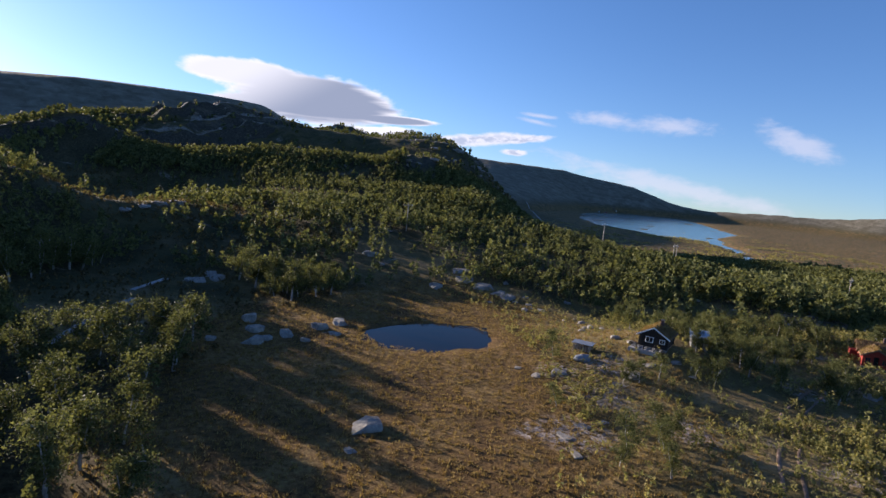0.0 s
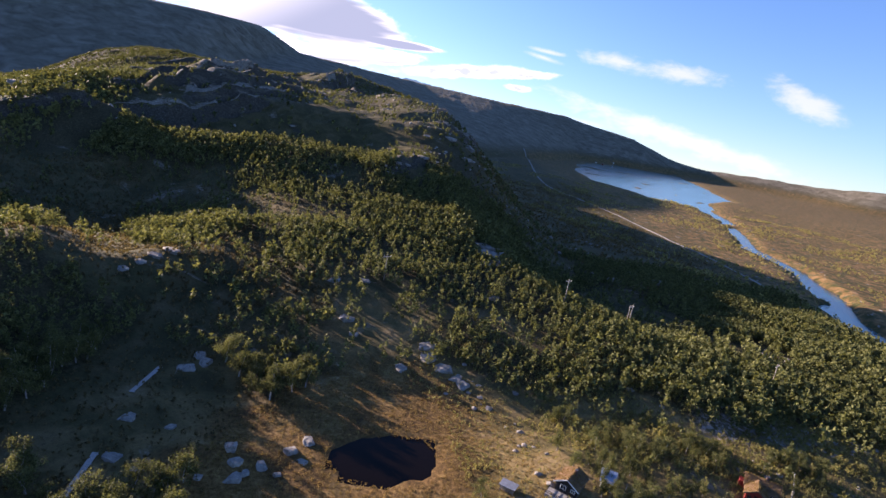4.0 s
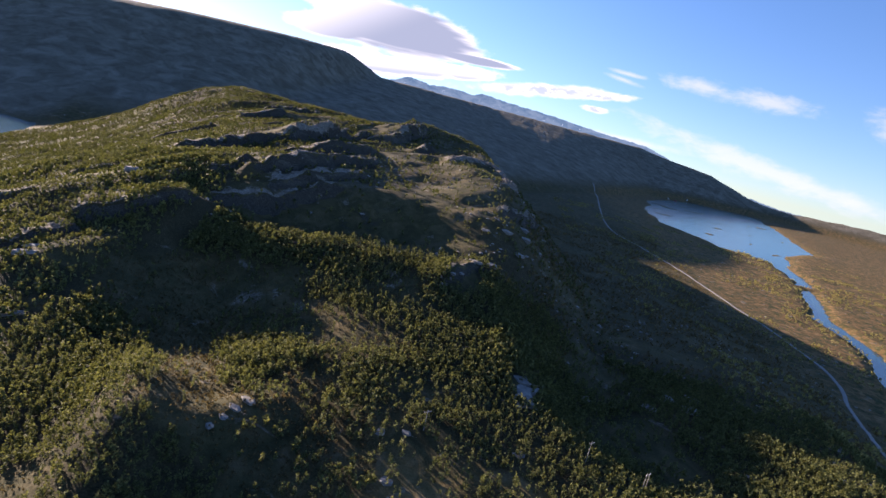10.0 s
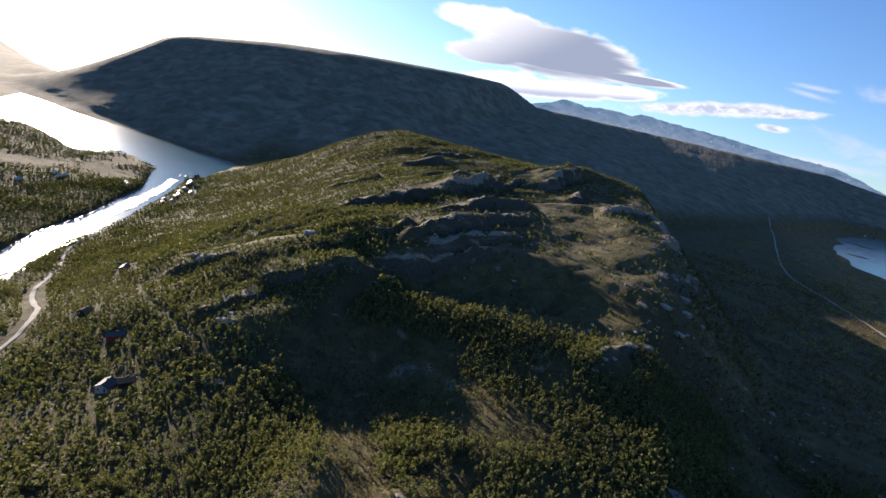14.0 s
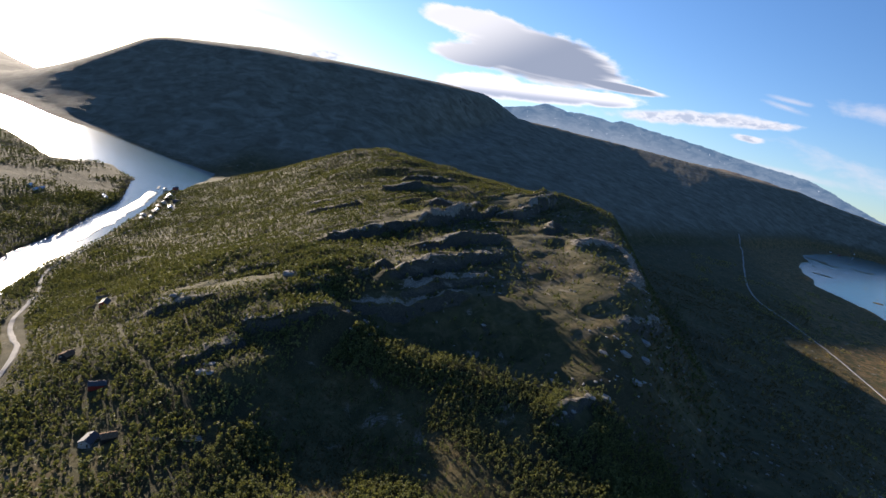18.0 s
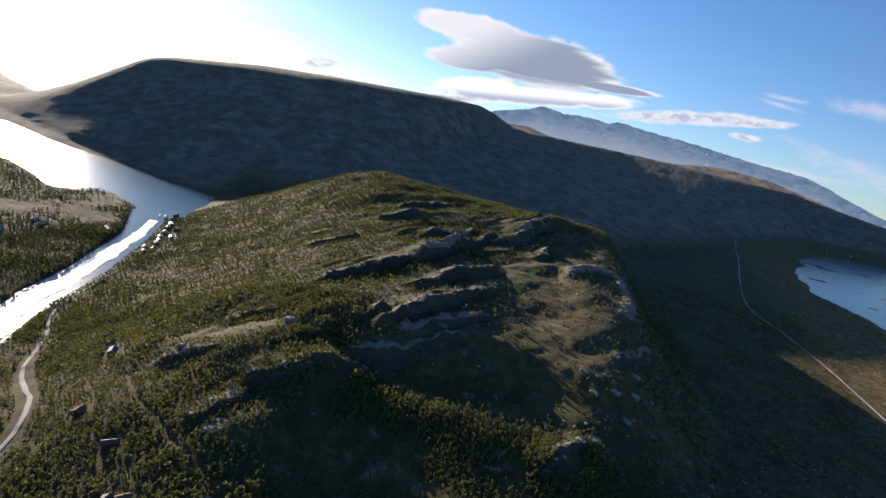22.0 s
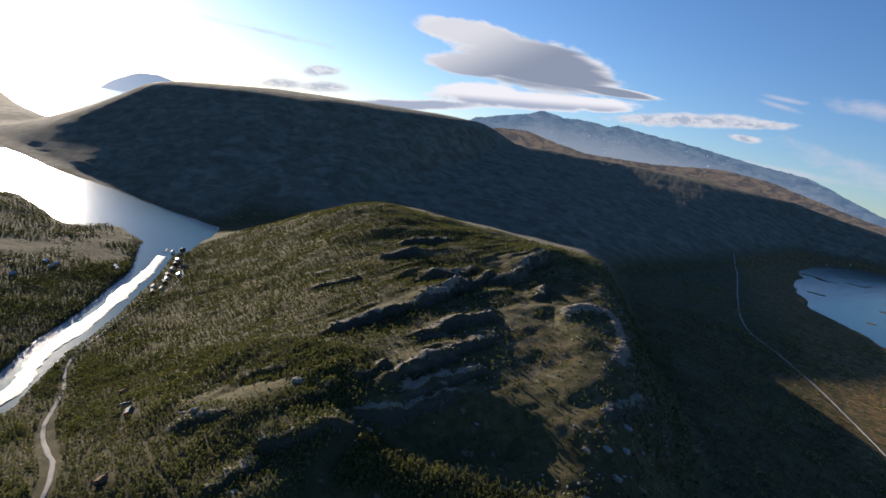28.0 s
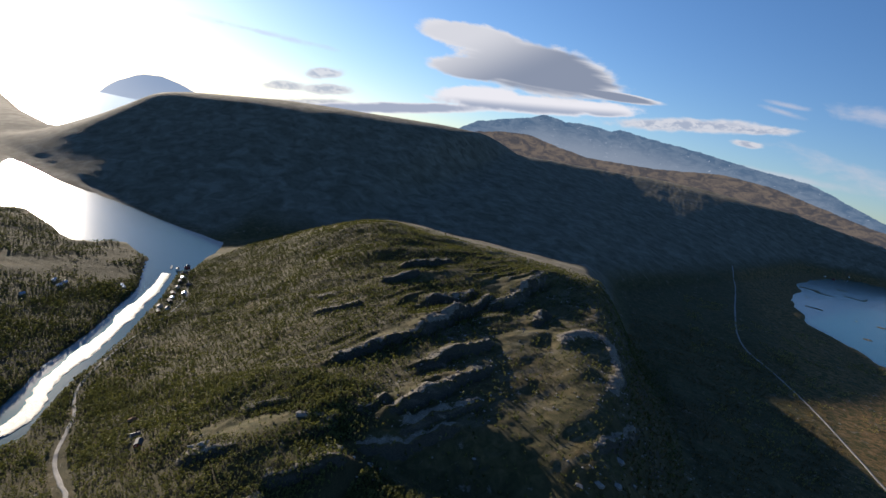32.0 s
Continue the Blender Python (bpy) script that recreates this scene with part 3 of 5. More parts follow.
    z = z + far * (1 + 0.4 * rough_field(x, y, 420, 4, 27))
    # small unevenness, less on the bog
    bog = sstep(1.3, 0.7, ((x - 2) / 36) ** 2 + ((y - 72) / 50) ** 2)
    heath = sstep(1.4, 0.7, ((x - 45) / 75) ** 2 + ((y - 65) / 70) ** 2)
    z = z + heath * 0.02 * (x - 40)
    z = z + (1 - 0.85 * bog) * ((7 - 4.5 * heath) * (1 - np.interp(x, (-900, -500), (0.75, 0.0)) * sstep(0.0, 0.1, t)) * rough_field(x, y, 70, 4, 31) * sstep(-93, -70, z) + 1.2 * rough_field(x, y, 9, 2, 35))
    # the tarn's bowl
    tarn = ((x - 1.6 - 0.25 * (y - 85.5)) / 8.6) ** 2 + ((y - 85.5) / 7.2) ** 2 + 1.3 * rough_field(x, y, 7, 3, 41)
    z = np.where(bog > 0.3, np.maximum(z, 0.1 + 0.25 * field(x, y, 5, 43)), z)
    z = z + bog * sstep(1.9, 1.2, tarn) * (0.12 - z) + sstep(1.12, 0.86, tarn) * -1.2
    return z


def spread(low, high, first, last, fine, growth):
    """Places between low and high: evenly fine from first to last, wider apart beyond."""
    out = list(np.arange(first, last, fine))
    for step, end in ((-1, low), (1, high)):
        at, gap = (out[0] if step < 0 else out[-1]), fine
        more = []
        while (at - end) * step < 0:
            gap *= growth
            at += step * gap
            more.append(at)
        out = more[::-1] + out if step < 0 else out + more
    return np.array(out)


def build_ground():
    xs, ys = spread(-5200, 5200, -430, 130, 3.0, 1.028), spread(-5000, 5000, 20, 1000, 3.0, 1.028)
    gx, gy = np.meshgrid(xs, ys)
    gz = land(gx, gy)
    nx, ny = len(xs), len(ys)
    verts = np.stack([gx, gy, gz], -1).reshape(-1, 3)
    i = (np.arange(ny - 1)[:, None] * nx + np.arange(nx - 1)).ravel()
    faces = np.stack([i, i + 1, i + nx + 1, i + nx], -1)
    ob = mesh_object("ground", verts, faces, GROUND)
    # where the ribs are bare rock
    bare = np.maximum(np.maximum(ribs_at(gx, gy)[1], horseshoe(gx, gy)[1]), 0.75 * small_ribs(gx, gy)[1] * sstep(300, 380, gy) * sstep(1000, 900, gy) * sstep(20, 40, gz))
    ob.data.attributes.new("bare_rock", "FLOAT", "POINT").data.foreach_set("value", bare.ravel().astype(np.float32))
    return ob


def mesh_object(name, verts, faces, mat, parent=None, smooth=True):
    """One mesh from arrays of points and of three- or four-cornered faces."""
    me = bpy.data.meshes.new(name)
    verts, faces = np.asarray(verts, np.float32), np.asarray(faces, np.int32)
    k = faces.shape[1]
    me.vertices.add(len(verts))
    me.vertices.foreach_set("co", verts.ravel())
    me.loops.add(faces.size)
    me.loops.foreach_set("vertex_index", faces.ravel())
    me.polygons.add(len(faces))
    me.polygons.foreach_set("loop_start", np.arange(0, faces.size, k, dtype=np.int32))
    me.polygons.foreach_set("use_smooth", np.full(len(faces), smooth))
    me.update(calc_edges=True)
    me.materials.append(mat)
    ob = new(name, me)
    if parent:
        ob.parent = parent
    return ob


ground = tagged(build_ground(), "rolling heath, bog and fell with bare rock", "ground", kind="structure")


def sheet(name, x0, x1, y0, y1, z, mat, label):
    v = [(x0, y0, z), (x1, y0, z), (x1, y1, z), (x0, y1, z)]
    return tagged(mesh_object(name, v, [(0, 1, 2, 3)], mat), label, "water", kind="structure")


sheet("water_lake", -5000, 2600, -300, 4300, WATER, LAKE, "wind-rippled turquoise lake and river water")
sheet("water_tarn", -14, 17, 74, 98, -0.05, TARN, "still dark water of a small bog tarn")


# ---- more materials ----
BARK = plain_material("birch_bark", (0.10, 0.09, 0.08), (0.48, 0.45, 0.41), 3.0, 0.8, 0.5)
STONE = plain_material("grey_stone", (0.085, 0.080, 0.072), (0.36, 0.335, 0.295), 1.6, 0.9, 1.0, 0.0, 0.2)
CREST = plain_material("lichened_rock", (0.055, 0.049, 0.038), (0.25, 0.218, 0.172), 0.5, 0.9, 1.0, 0.0, 0.3)
WEATHERED = plain_material("weathered_board", (0.20, 0.19, 0.18), (0.42, 0.40, 0.37), 2.5, 0.8, 0.4)
DARK_LOG = plain_material("tarred_log", (0.010, 0.009, 0.008), (0.038, 0.030, 0.024), 4.0, 0.7, 0.5)
WHITE_PAINT = plain_material("white_paint", (0.62, 0.61, 0.58), (0.82, 0.81, 0.78), 5.0, 0.6, 0.2)
RED_PAINT = plain_material("red_paint", (0.13, 0.016, 0.010), (0.30, 0.036, 0.022), 3.0, 0.7, 0.4)
GREEN_PAINT = plain_material("green_paint", (0.04, 0.06, 0.05), (0.10, 0.13, 0.10), 3.0, 0.7, 0.4)
TIN = plain_material("blue_grey_tin", (0.22, 0.27, 0.34), (0.36, 0.43, 0.52), 2.0, 0.35, 0.2, 0.3)
SLATE = plain_material("dark_roof_felt", (0.035, 0.036, 0.040), (0.09, 0.09, 0.095), 2.0, 0.7, 0.4)
BRICK = plain_material("sooty_brick", (0.05, 0.035, 0.03), (0.16, 0.09, 0.07), 4.0, 0.85, 0.6)
TARP = plain_material("grey_tarpaulin", (0.10, 0.11, 0.13), (0.26, 0.28, 0.31), 1.2, 0.5, 0.8, 0.0, 0.08)
GRAVEL = plain_material("pale_gravel", (0.15, 0.14, 0.125), (0.31, 0.295, 0.27), 0.6, 0.95, 0.6)
DIRT = plain_material("trodden_earth", (0.09, 0.062, 0.042), (0.26, 0.185, 0.135), 0.7, 0.95, 0.8, 0.0, 0.1)
POLE_WOOD = plain_material("grey_pole_wood", (0.16, 0.14, 0.12), (0.36, 0.33, 0.29), 2.0, 0.8, 0.4)
SEDGE = leaf_material("sedge_grass", (0.075, 0.050, 0.018), (0.16, 0.105, 0.036), (0.26, 0.19, 0.075))
SHRUB = leaf_material("willow_shrub", (0.065, 0.068, 0.025), (0.185, 0.180, 0.064), (0.34, 0.29, 0.125), 0.48)
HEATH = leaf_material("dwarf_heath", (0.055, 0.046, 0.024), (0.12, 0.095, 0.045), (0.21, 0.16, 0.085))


def glass_material():
    mat, n = material("window_glass")
    shader = finish(n, (0.02, 0.025, 0.03), 0.05, None, spec=0.8)
    return mat


GLASS = glass_material()


def turf_material():
    mat, n = material("turf_roof")
    place = n.add("ShaderNodeTexCoord").outputs["Object"]
    tone = n.math("ADD", n.math("MULTIPLY", n.noise(0.9, 5, 0.7, place), 0.5), n.math("MULTIPLY", n.noise(9.0, 5, 0.7, place), 0.5))
    finish(n, n.ramp(tone, (0.32, (0.07, 0.046, 0.028)), (0.5, (0.165, 0.102, 0.060)), (0.66, (0.27, 0.18, 0.11))), 0.95, tone, 1.0, 0.15, 0.1)
    return mat


TURF = turf_material()


def foam_material():
    mat, n = material("rapids_water")
    place = n.add("ShaderNodeNewGeometry").outputs["Position"]
    streak = n.math("ADD", n.math("MULTIPLY", n.noise(0.10, 6, 0.72, place, 1.6), 0.55), n.math("MULTIPLY", n.noise(0.6, 5, 0.75, place, 0.8), 0.45))
    foam = n.step(streak, 0.52, 0.70)
    shader = finish(n, n.mix(foam, (0.02, 0.07, 0.08), (0.27, 0.29, 0.30)), n.step(foam, 0.0, 1.0, 0.5, 0.9), streak, 1.0, 1.5, 0.5)
    return mat


RAPIDS = foam_material()


# ---- shaping helpers ----
def part(name, bm, mat, parent, label=""):
    """Links a bmesh as one mesh object under a thing or a part."""
    me = bpy.data.meshes.new(name)
    bm.to_mesh(me)
    bm.free()
    me.materials.append(mat)
    ob = new(name, me)
    if parent:
        ob.parent = parent
    return tagged(ob, label)


def box(x0, x1, y0, y1, z0, z1, bevel=0.02, bm=None):
    own = bmesh.new()
    bmesh.ops.create_cube(own, size=1)
    for v in own.verts:
        v.co = Vector(((x0 + x1) / 2 + v.co.x * (x1 - x0), (y0 + y1) / 2 + v.co.y * (y1 - y0), (z0 + z1) / 2 + v.co.z * (z1 - z0)))
    if bevel:
        bmesh.ops.bevel(own, geom=own.edges[:], offset=bevel, segments=1, affect="EDGES")
    if bm is None:
        return own
    me = bpy.data.meshes.new("piece")
    own.to_mesh(me)
    own.free()
    bm.from_mesh(me)
    bpy.data.meshes.remove(me)
    return bm


def tube(points, radii, sides=6, bm=None):
    """A round bar along points, with its radius at each."""
    bm = bm or bmesh.new()
    rings = []
    for k, (p, r) in enumerate(zip(points, radii)):
        a, b = Vector(points[max(k - 1, 0)]), Vector(points[min(k + 1, len(points) - 1)])
        way = (b - a).normalized()
        side = way.cross(Vector((0.3, 0.9, 0.1))).normalized()
        up = way.cross(side)
        rings.append([bm.verts.new(Vector(p) + float(r) * (math.cos(q) * side + math.sin(q) * up)) for q in [2 * math.pi * i / sides for i in range(sides)]])
    for a, b in zip(rings, rings[1:]):
        for i in range(sides):
            bm.faces.new((a[i], a[(i + 1) % sides], b[(i + 1) % sides], b[i]))
    bm.faces.new(rings[0][::-1])
    bm.faces.new(rings[-1])
    return bm


def prism(profile, y0, y1, bm=None):
    """An upright outline of (x, z) points pushed from y0 to y1."""
    bm = bm or bmesh.new()
    a = [bm.verts.new((x, y0, z)) for x, z in profile]
    b = [bm.verts.new((x, y1, z)) for x, z in profile]
    m = len(profile)
    bm.faces.new(a)
    bm.faces.new(b[::-1])
    for i in range(m):
        bm.faces.new((a[i], b[i], b[(i + 1) % m], a[(i + 1) % m]))
    bmesh.ops.recalc_face_normals(bm, faces=bm.faces[:])
    return bm


def height(x, y):
    return float(land(x, y))


def thing(name, x, y, turn, label, category, group="", drop=0.0, z=None):
    ob = new(name)
    ob.matrix_world = pose(x, y, (height(x, y) if z is None else z) - drop, 0, 0, turn)
    return tagged(ob, label, category, group)


def window(parent, x, y, z, w, h, frame_mat=None):
    """A window in a wall that faces -y, with its frame, bars and panes."""
    frame_mat = frame_mat or WHITE_PAINT
    rim = box(x - w / 2 - 0.08, x + w / 2 + 0.08, y - 0.07, y - 0.01, z - 0.08, z + h + 0.08, 0.015)
    win = part("window", rim, frame_mat, parent, "white-framed casement window")
    half = w / 2
    for i in (0, 1):
        a = x - half + i * half + 0.04
        part("pane", box(a, a + half - 0.08, y - 0.085, y - 0.072, z + 0.03, z + h - 0.03, 0), GLASS, win)
    return win


def roof_slabs(parent, w, l, eave, ridge, over, thick, mat, name="roof"):
    """Two slopes over a body w wide and l long whose ridge runs along y."""
    rise = (ridge - eave) / (w / 2)
    for s in (-1, 1):
        e = w / 2 + over
        z_e = eave - over * rise
        part(name, prism([(0, ridge + 0.02), (0, ridge + thick), (s * e, z_e + thick), (s * e, z_e)], -l / 2 - over, l / 2 + over), mat, parent, "sagging slope of dry turf" if mat is TURF else "")


def roof_grass(parent, corner, along, down, count, seed):
    """Blades of grass that stand out of a turf slope, given by a corner and two edges."""
    r = np.random.RandomState(seed)
    a, b, c = np.array(corner), np.array(along), np.array(down)
    root = a + r.rand(count, 1) * b + r.rand(count, 1) * c
    turn = r.uniform(0, 6.28, count)
    side = np.stack([np.cos(turn), np.sin(turn), 0 * turn], -1) * r.uniform(0.04, 0.09, (count, 1))
    tip = root + np.stack([r.normal(size=count) * 0.12, r.normal(size=count) * 0.12, r.uniform(0.1, 0.38, count)], -1)
    verts = np.stack([root - side, root + side, tip], -2).reshape(-1, 3)
    tagged(mesh_object("roof_grass", verts, np.arange(len(verts)).reshape(-1, 3), SEDGE, parent, False), "dry grass growing on the turf")


def dark_cabin():
    c = thing("log_cabin", 34.2, 81.0, -34, "small dark log cabin with a turf roof and white trim", "cabin", drop=0.1)
    c.scale = (0.74, 0.74, 0.74)
    w, l, eave, ridge = 5.2, 6.4, 2.5, 4.0
    body = box(-w / 2, w / 2, -l / 2, l / 2, -0.6, 0.1, 0.03)
    part("foundation", body, STONE, c, "grey stone footing")
    for side, (x0, x1, y0, y1) in enumerate(((-w / 2, w / 2, -l / 2, -l / 2 + 0.2), (-w / 2, w / 2, l / 2 - 0.2, l / 2), (-w / 2, -w / 2 + 0.2, -l / 2 + 0.2, l / 2 - 0.2), (w / 2 - 0.2, w / 2, -l / 2 + 0.2, l / 2 - 0.2))):
        wall = new("wall")
        wall.parent = c
        for k in range(11):
            z = 0.1 + k * 0.22
            o = 0.18 if side < 2 else 0.0
            part("log", box(x0 - o, x1 + o, y0, y1, z, z + 0.212, 0.06), DARK_LOG, wall)
    for y in (-l / 2, l / 2 - 0.16):
        part("gable", prism([(-w / 2, 2.52), (w / 2, 2.52), (0, ridge)], y, y + 0.16), DARK_LOG, c, "dark boarded gable")
    roof_slabs(c, w, l, eave, ridge, 0.55, 0.32, TURF)
    for k, q in enumerate((-1, 1)):
        e = w / 2 + 0.55
        roof_grass(c, (0, -l / 2 - 0.5, ridge + 0.3), (0, l + 1.0, 0), (q * e, 0, -e * (ridge - eave) / (w / 2)), 900, 60 + k)
    for s in (-1, 1):
        for y in (-l / 2 - 0.62, l / 2 + 0.56):
            e = w / 2 + 0.6
            z_e = eave - 0.6 * (ridge - eave) / (w / 2)
            part("bargeboard", prism([(0, ridge - 0.06), (0, ridge + 0.2), (s * e, z_e + 0.2), (s * e, z_e - 0.06)], y, y + 0.06), WHITE_PAINT, c, "white bargeboard")
    chimney = part("chimney", box(0.25, 0.85, 0.1, 0.7, ridge - 0.5, ridge + 1.1, 0.03), BRICK, c, "sooty brick chimney")
    part("cap", box(0.18, 0.92, 0.03, 0.77, ridge + 1.1, ridge + 1.2, 0.02), SLATE, chimney)
    window(c, -0.7, -l / 2, 1.05, 1.3, 1.0)
    window(c, 1.7, -l / 2, 1.2, 0.9, 0.75)
    door = part("door", box(0.4, 1.05, -l / 2 - 0.06, -l / 2 - 0.01, 0.15, 2.1, 0.02), DARK_LOG, c, "dark plank door")
    part("handle", box(0.92, 0.98, -l / 2 - 0.11, -l / 2 - 0.06, 1.05, 1.2, 0.01), TIN, door)
    # the terrace in front
    deck = new("terrace")
    deck.parent = c
    for k in range(22):
        y = -l / 2 - 0.1 - (k + 1) * 0.145
        part("plank", box(-3.7, 1.9, y, y + 0.135, -0.02, 0.03, 0), WEATHERED, deck)
    part("apron", box(-3.75, 1.95, -6.5, -6.44, -0.7, 0.03, 0.01), WEATHERED, deck, "pale board skirt")
    for x in (-3.65, -2.25, -0.85, 0.55, 1.85):
        part("post", box(x - 0.05, x + 0.05, -6.43, -6.33, -0.7, 0.95, 0.01), DARK_LOG, deck)
    for z in (0.35, 0.62, 0.9):
        part("rail", box(-3.7, 1.9, -6.45, -6.40, z, z + 0.12, 0.01), DARK_LOG, deck)
    for z in (0.35, 0.62, 0.9):
        part("rail", box(-3.72, -3.67, -6.4, -3.4, z, z + 0.12, 0.01), DARK_LOG, deck)


def red_cabin():
    c = thing("red_cabin", 76.5, 92.0, -31, "red timber cabin with a shaggy turf roof and a gabled porch", "cabin", drop=0.1)
    c.scale = (0.84, 0.84, 0.84)
    l, w, eave, ridge = 7.0, 5.0, 2.4, 3.9
    part("foundation", box(-l / 2, l / 2, -w / 2, w / 2, -0.7, 0.1, 0.03), STONE, c, "grey stone footing")
    main = new("main_house")
    main.parent = c
    for x0, x1, y0, y1 in ((-l / 2, l / 2, -w / 2, -w / 2 + 0.15), (-l / 2, l / 2, w / 2 - 0.15, w / 2), (-l / 2, -l / 2 + 0.15, -w / 2 + 0.15, w / 2 - 0.15), (l / 2 - 0.15, l / 2, -w / 2 + 0.15, w / 2 - 0.15)):
        part("wall", box(x0, x1, y0, y1, 0.1, eave + 0.1, 0.02), RED_PAINT, main)
    # roof over the long body, ridge along x
    rise = (ridge - eave) / (w / 2)
    for s in (-1, 1):
        bm = bmesh.new()
        e, z_e = w / 2 + 0.5, eave - 0.5 * rise
        pts = [(0, ridge), (0, ridge + 0.32), (s * e, z_e + 0.32), (s * e, z_e)]
        prism(pts, -l / 2 - 0.5, l / 2 + 0.5, bm)
        bmesh.ops.rotate(bm, verts=bm.verts[:], cent=(0, 0, 0), matrix=Matrix.Rotation(radians(90), 3, "Z"))
        part("roof", bm, TURF, c, "shaggy slope of straw-coloured turf")
        roof_grass(c, (-l / 2 - 0.5, 0, ridge + 0.3), (l + 1.0, 0, 0), (0, s * e, z_e - ridge), 900, 64 + s)
    for x in (-l / 2, l / 2 - 0.14):
        bm = prism([(-w / 2, eave + 0.1), (w / 2, eave + 0.1), (0, ridge)], -0.07, 0.07)
        bmesh.ops.rotate(bm, verts=bm.verts[:], cent=(0, 0, 0), matrix=Matrix.Rotation(radians(90), 3, "Z"))
        bmesh.ops.translate(bm, verts=bm.verts[:], vec=(x + 0.07, 0, 0))
        part("gable", bm, RED_PAINT, c, "red boarded gable")
    # the porch wing towards the south
    pw, py0, py1 = 4.4, -w / 2 - 3.6, -w / 2
    px = -1.0
    porch = new("porch")
    porch.parent = c
    part("porch_footing", box(px - pw / 2, px + pw / 2, py0, py1 - 0.01, -0.9, 0.1, 0.03), STONE, porch, "rough stone footing")
    for x0, x1, y0, y1 in ((px - pw / 2, px - pw / 2 + 0.13, py0 + 0.14, py1), (px + pw / 2 - 0.13, px + pw / 2, py0 + 0.14, py1), (px - pw / 2, px - 0.55, py0, py0 + 0.13), (px + 0.55, px + pw / 2, py0, py0 + 0.13)):
        part("wall", box(x0, x1, y0, y1, 0.1, 2.3, 0.02), RED_PAINT, porch)
    bm = prism([(px - pw / 2, 2.3), (px + pw / 2, 2.3), (px, 3.55)], py0, py0 + 0.13)
    part("gable", bm, RED_PAINT, porch)
    r = 1.25 / (pw / 2)
    for s in (-1, 1):
        e = pw / 2 + 0.45
        part("porch_roof", prism([(px, 3.58), (px, 3.9), (px + s * e, 3.9 - r * e), (px + s * e, 3.58 - r * e)], py0 - 0.5, py1 + 2.4), TURF, porch, "shaggy slope of straw-coloured turf")
        roof_grass(porch, (px, py0 - 0.5, 3.88), (0, py1 - py0 + 1.4, 0), (s * e, 0, -r * e), 600, 68 + s)
    for x in (px - 0.5, px + 0.44):
        part("post", box(x, x + 0.12, py0 - 0.02, py0 + 0.1, 0.1, 2.6, 0.01), RED_PAINT, porch)
    window(porch, px - 1.35, py0, 0.95, 0.9, 1.0, RED_PAINT)
    window(porch, px + 1.35, py0, 0.95, 0.9, 1.0, RED_PAINT)
    door = part("door", box(px - 0.42, px + 0.42, py0 + 0.7, py0 + 0.76, 0.1, 2.1, 0.02), DARK_LOG, porch, "dark plank door deep in the porch")
    part("handle", box(px + 0.3, px + 0.36, py0 + 0.65, py0 + 0.7, 1.0, 1.15, 0.01), TIN, door)
    window(c, 2.4, -w / 2, 0.95, 1.0, 1.0)
    chimney = part("chimney", box(0.4, 1.0, -0.3, 0.3, ridge - 0.4, ridge + 1.2, 0.03), BRICK, c, "sooty brick chimney")
    part("cap", box(0.33, 1.07, -0.37, 0.37, ridge + 1.2, ridge + 1.3, 0.02), SLATE, chimney)
    # small lean-to at the north corner
    part("lean_to", box(-l / 2 - 1.3, -l / 2 - 0.02, -0.9, 1.2, -0.3, 2.0, 0.03), RED_PAINT, c, "small red lean-to")


def tin_shed():
    c = thing("tin_shed", 42.0, 84.0, -20, "small shed with a blue-grey tin roof among birches", "shed", drop=0.05)
    for x0, x1, y0, y1 in ((-1.2, 1.2, -1.5, -1.4), (-1.2, 1.2, 1.4, 1.5), (-1.2, -1.1, -1.4, 1.4), (1.1, 1.2, -1.4, 1.4)):
        part("wall", box(x0, x1, y0, y1, -0.3, 1.95, 0.01), WEATHERED, c)
    roof = bmesh.new()
    n = 14
    for k in range(n):
        a, b = -1.5 + 3.0 * k / n, -1.5 + 3.0 * (k + 1) / n
        box(a, b, -1.8, 1.8, 2.0 + 0.03 * (k % 2), 2.04 + 0.03 * (k % 2), 0, roof)
    bmesh.ops.rotate(roof, verts=roof.verts[:], cent=(0, 0, 2), matrix=Matrix.Rotation(radians(9), 3, "X"))
    part("roof", roof, TIN, c, "ribbed blue-grey tin roof")
    part("door", box(-0.4, 0.4, -1.55, -1.51, 0, 1.75, 0.01), DARK_LOG, c)


def low_shelter():
    c = thing("wood_shelter", 23.2, 80.0, -28, "low firewood shelter with a dark grey flat roof on bare rock", "shelter", drop=0.02)
    for x in (-1.2, 1.2):
        for y in (-0.8, 0.8):
            part("post", box(x - 0.06, x + 0.06, y - 0.06, y + 0.06, -0.2, 1.15, 0.01), POLE_WOOD, c)
    part("roof", box(-1.5, 1.5, -1.1, 1.1, 1.15, 1.24, 0.02), TARP, c, "dark grey felt roof")
    for k in range(18):
        part("log", tube([(-1.05 + (k % 6) * 0.4, -0.7, 0.18 + (k // 6) * 0.28), (-1.05 + (k % 6) * 0.4, 0.7, 0.18 + (k // 6) * 0.28)], [0.14, 0.14], 6), POLE_WOOD, c)


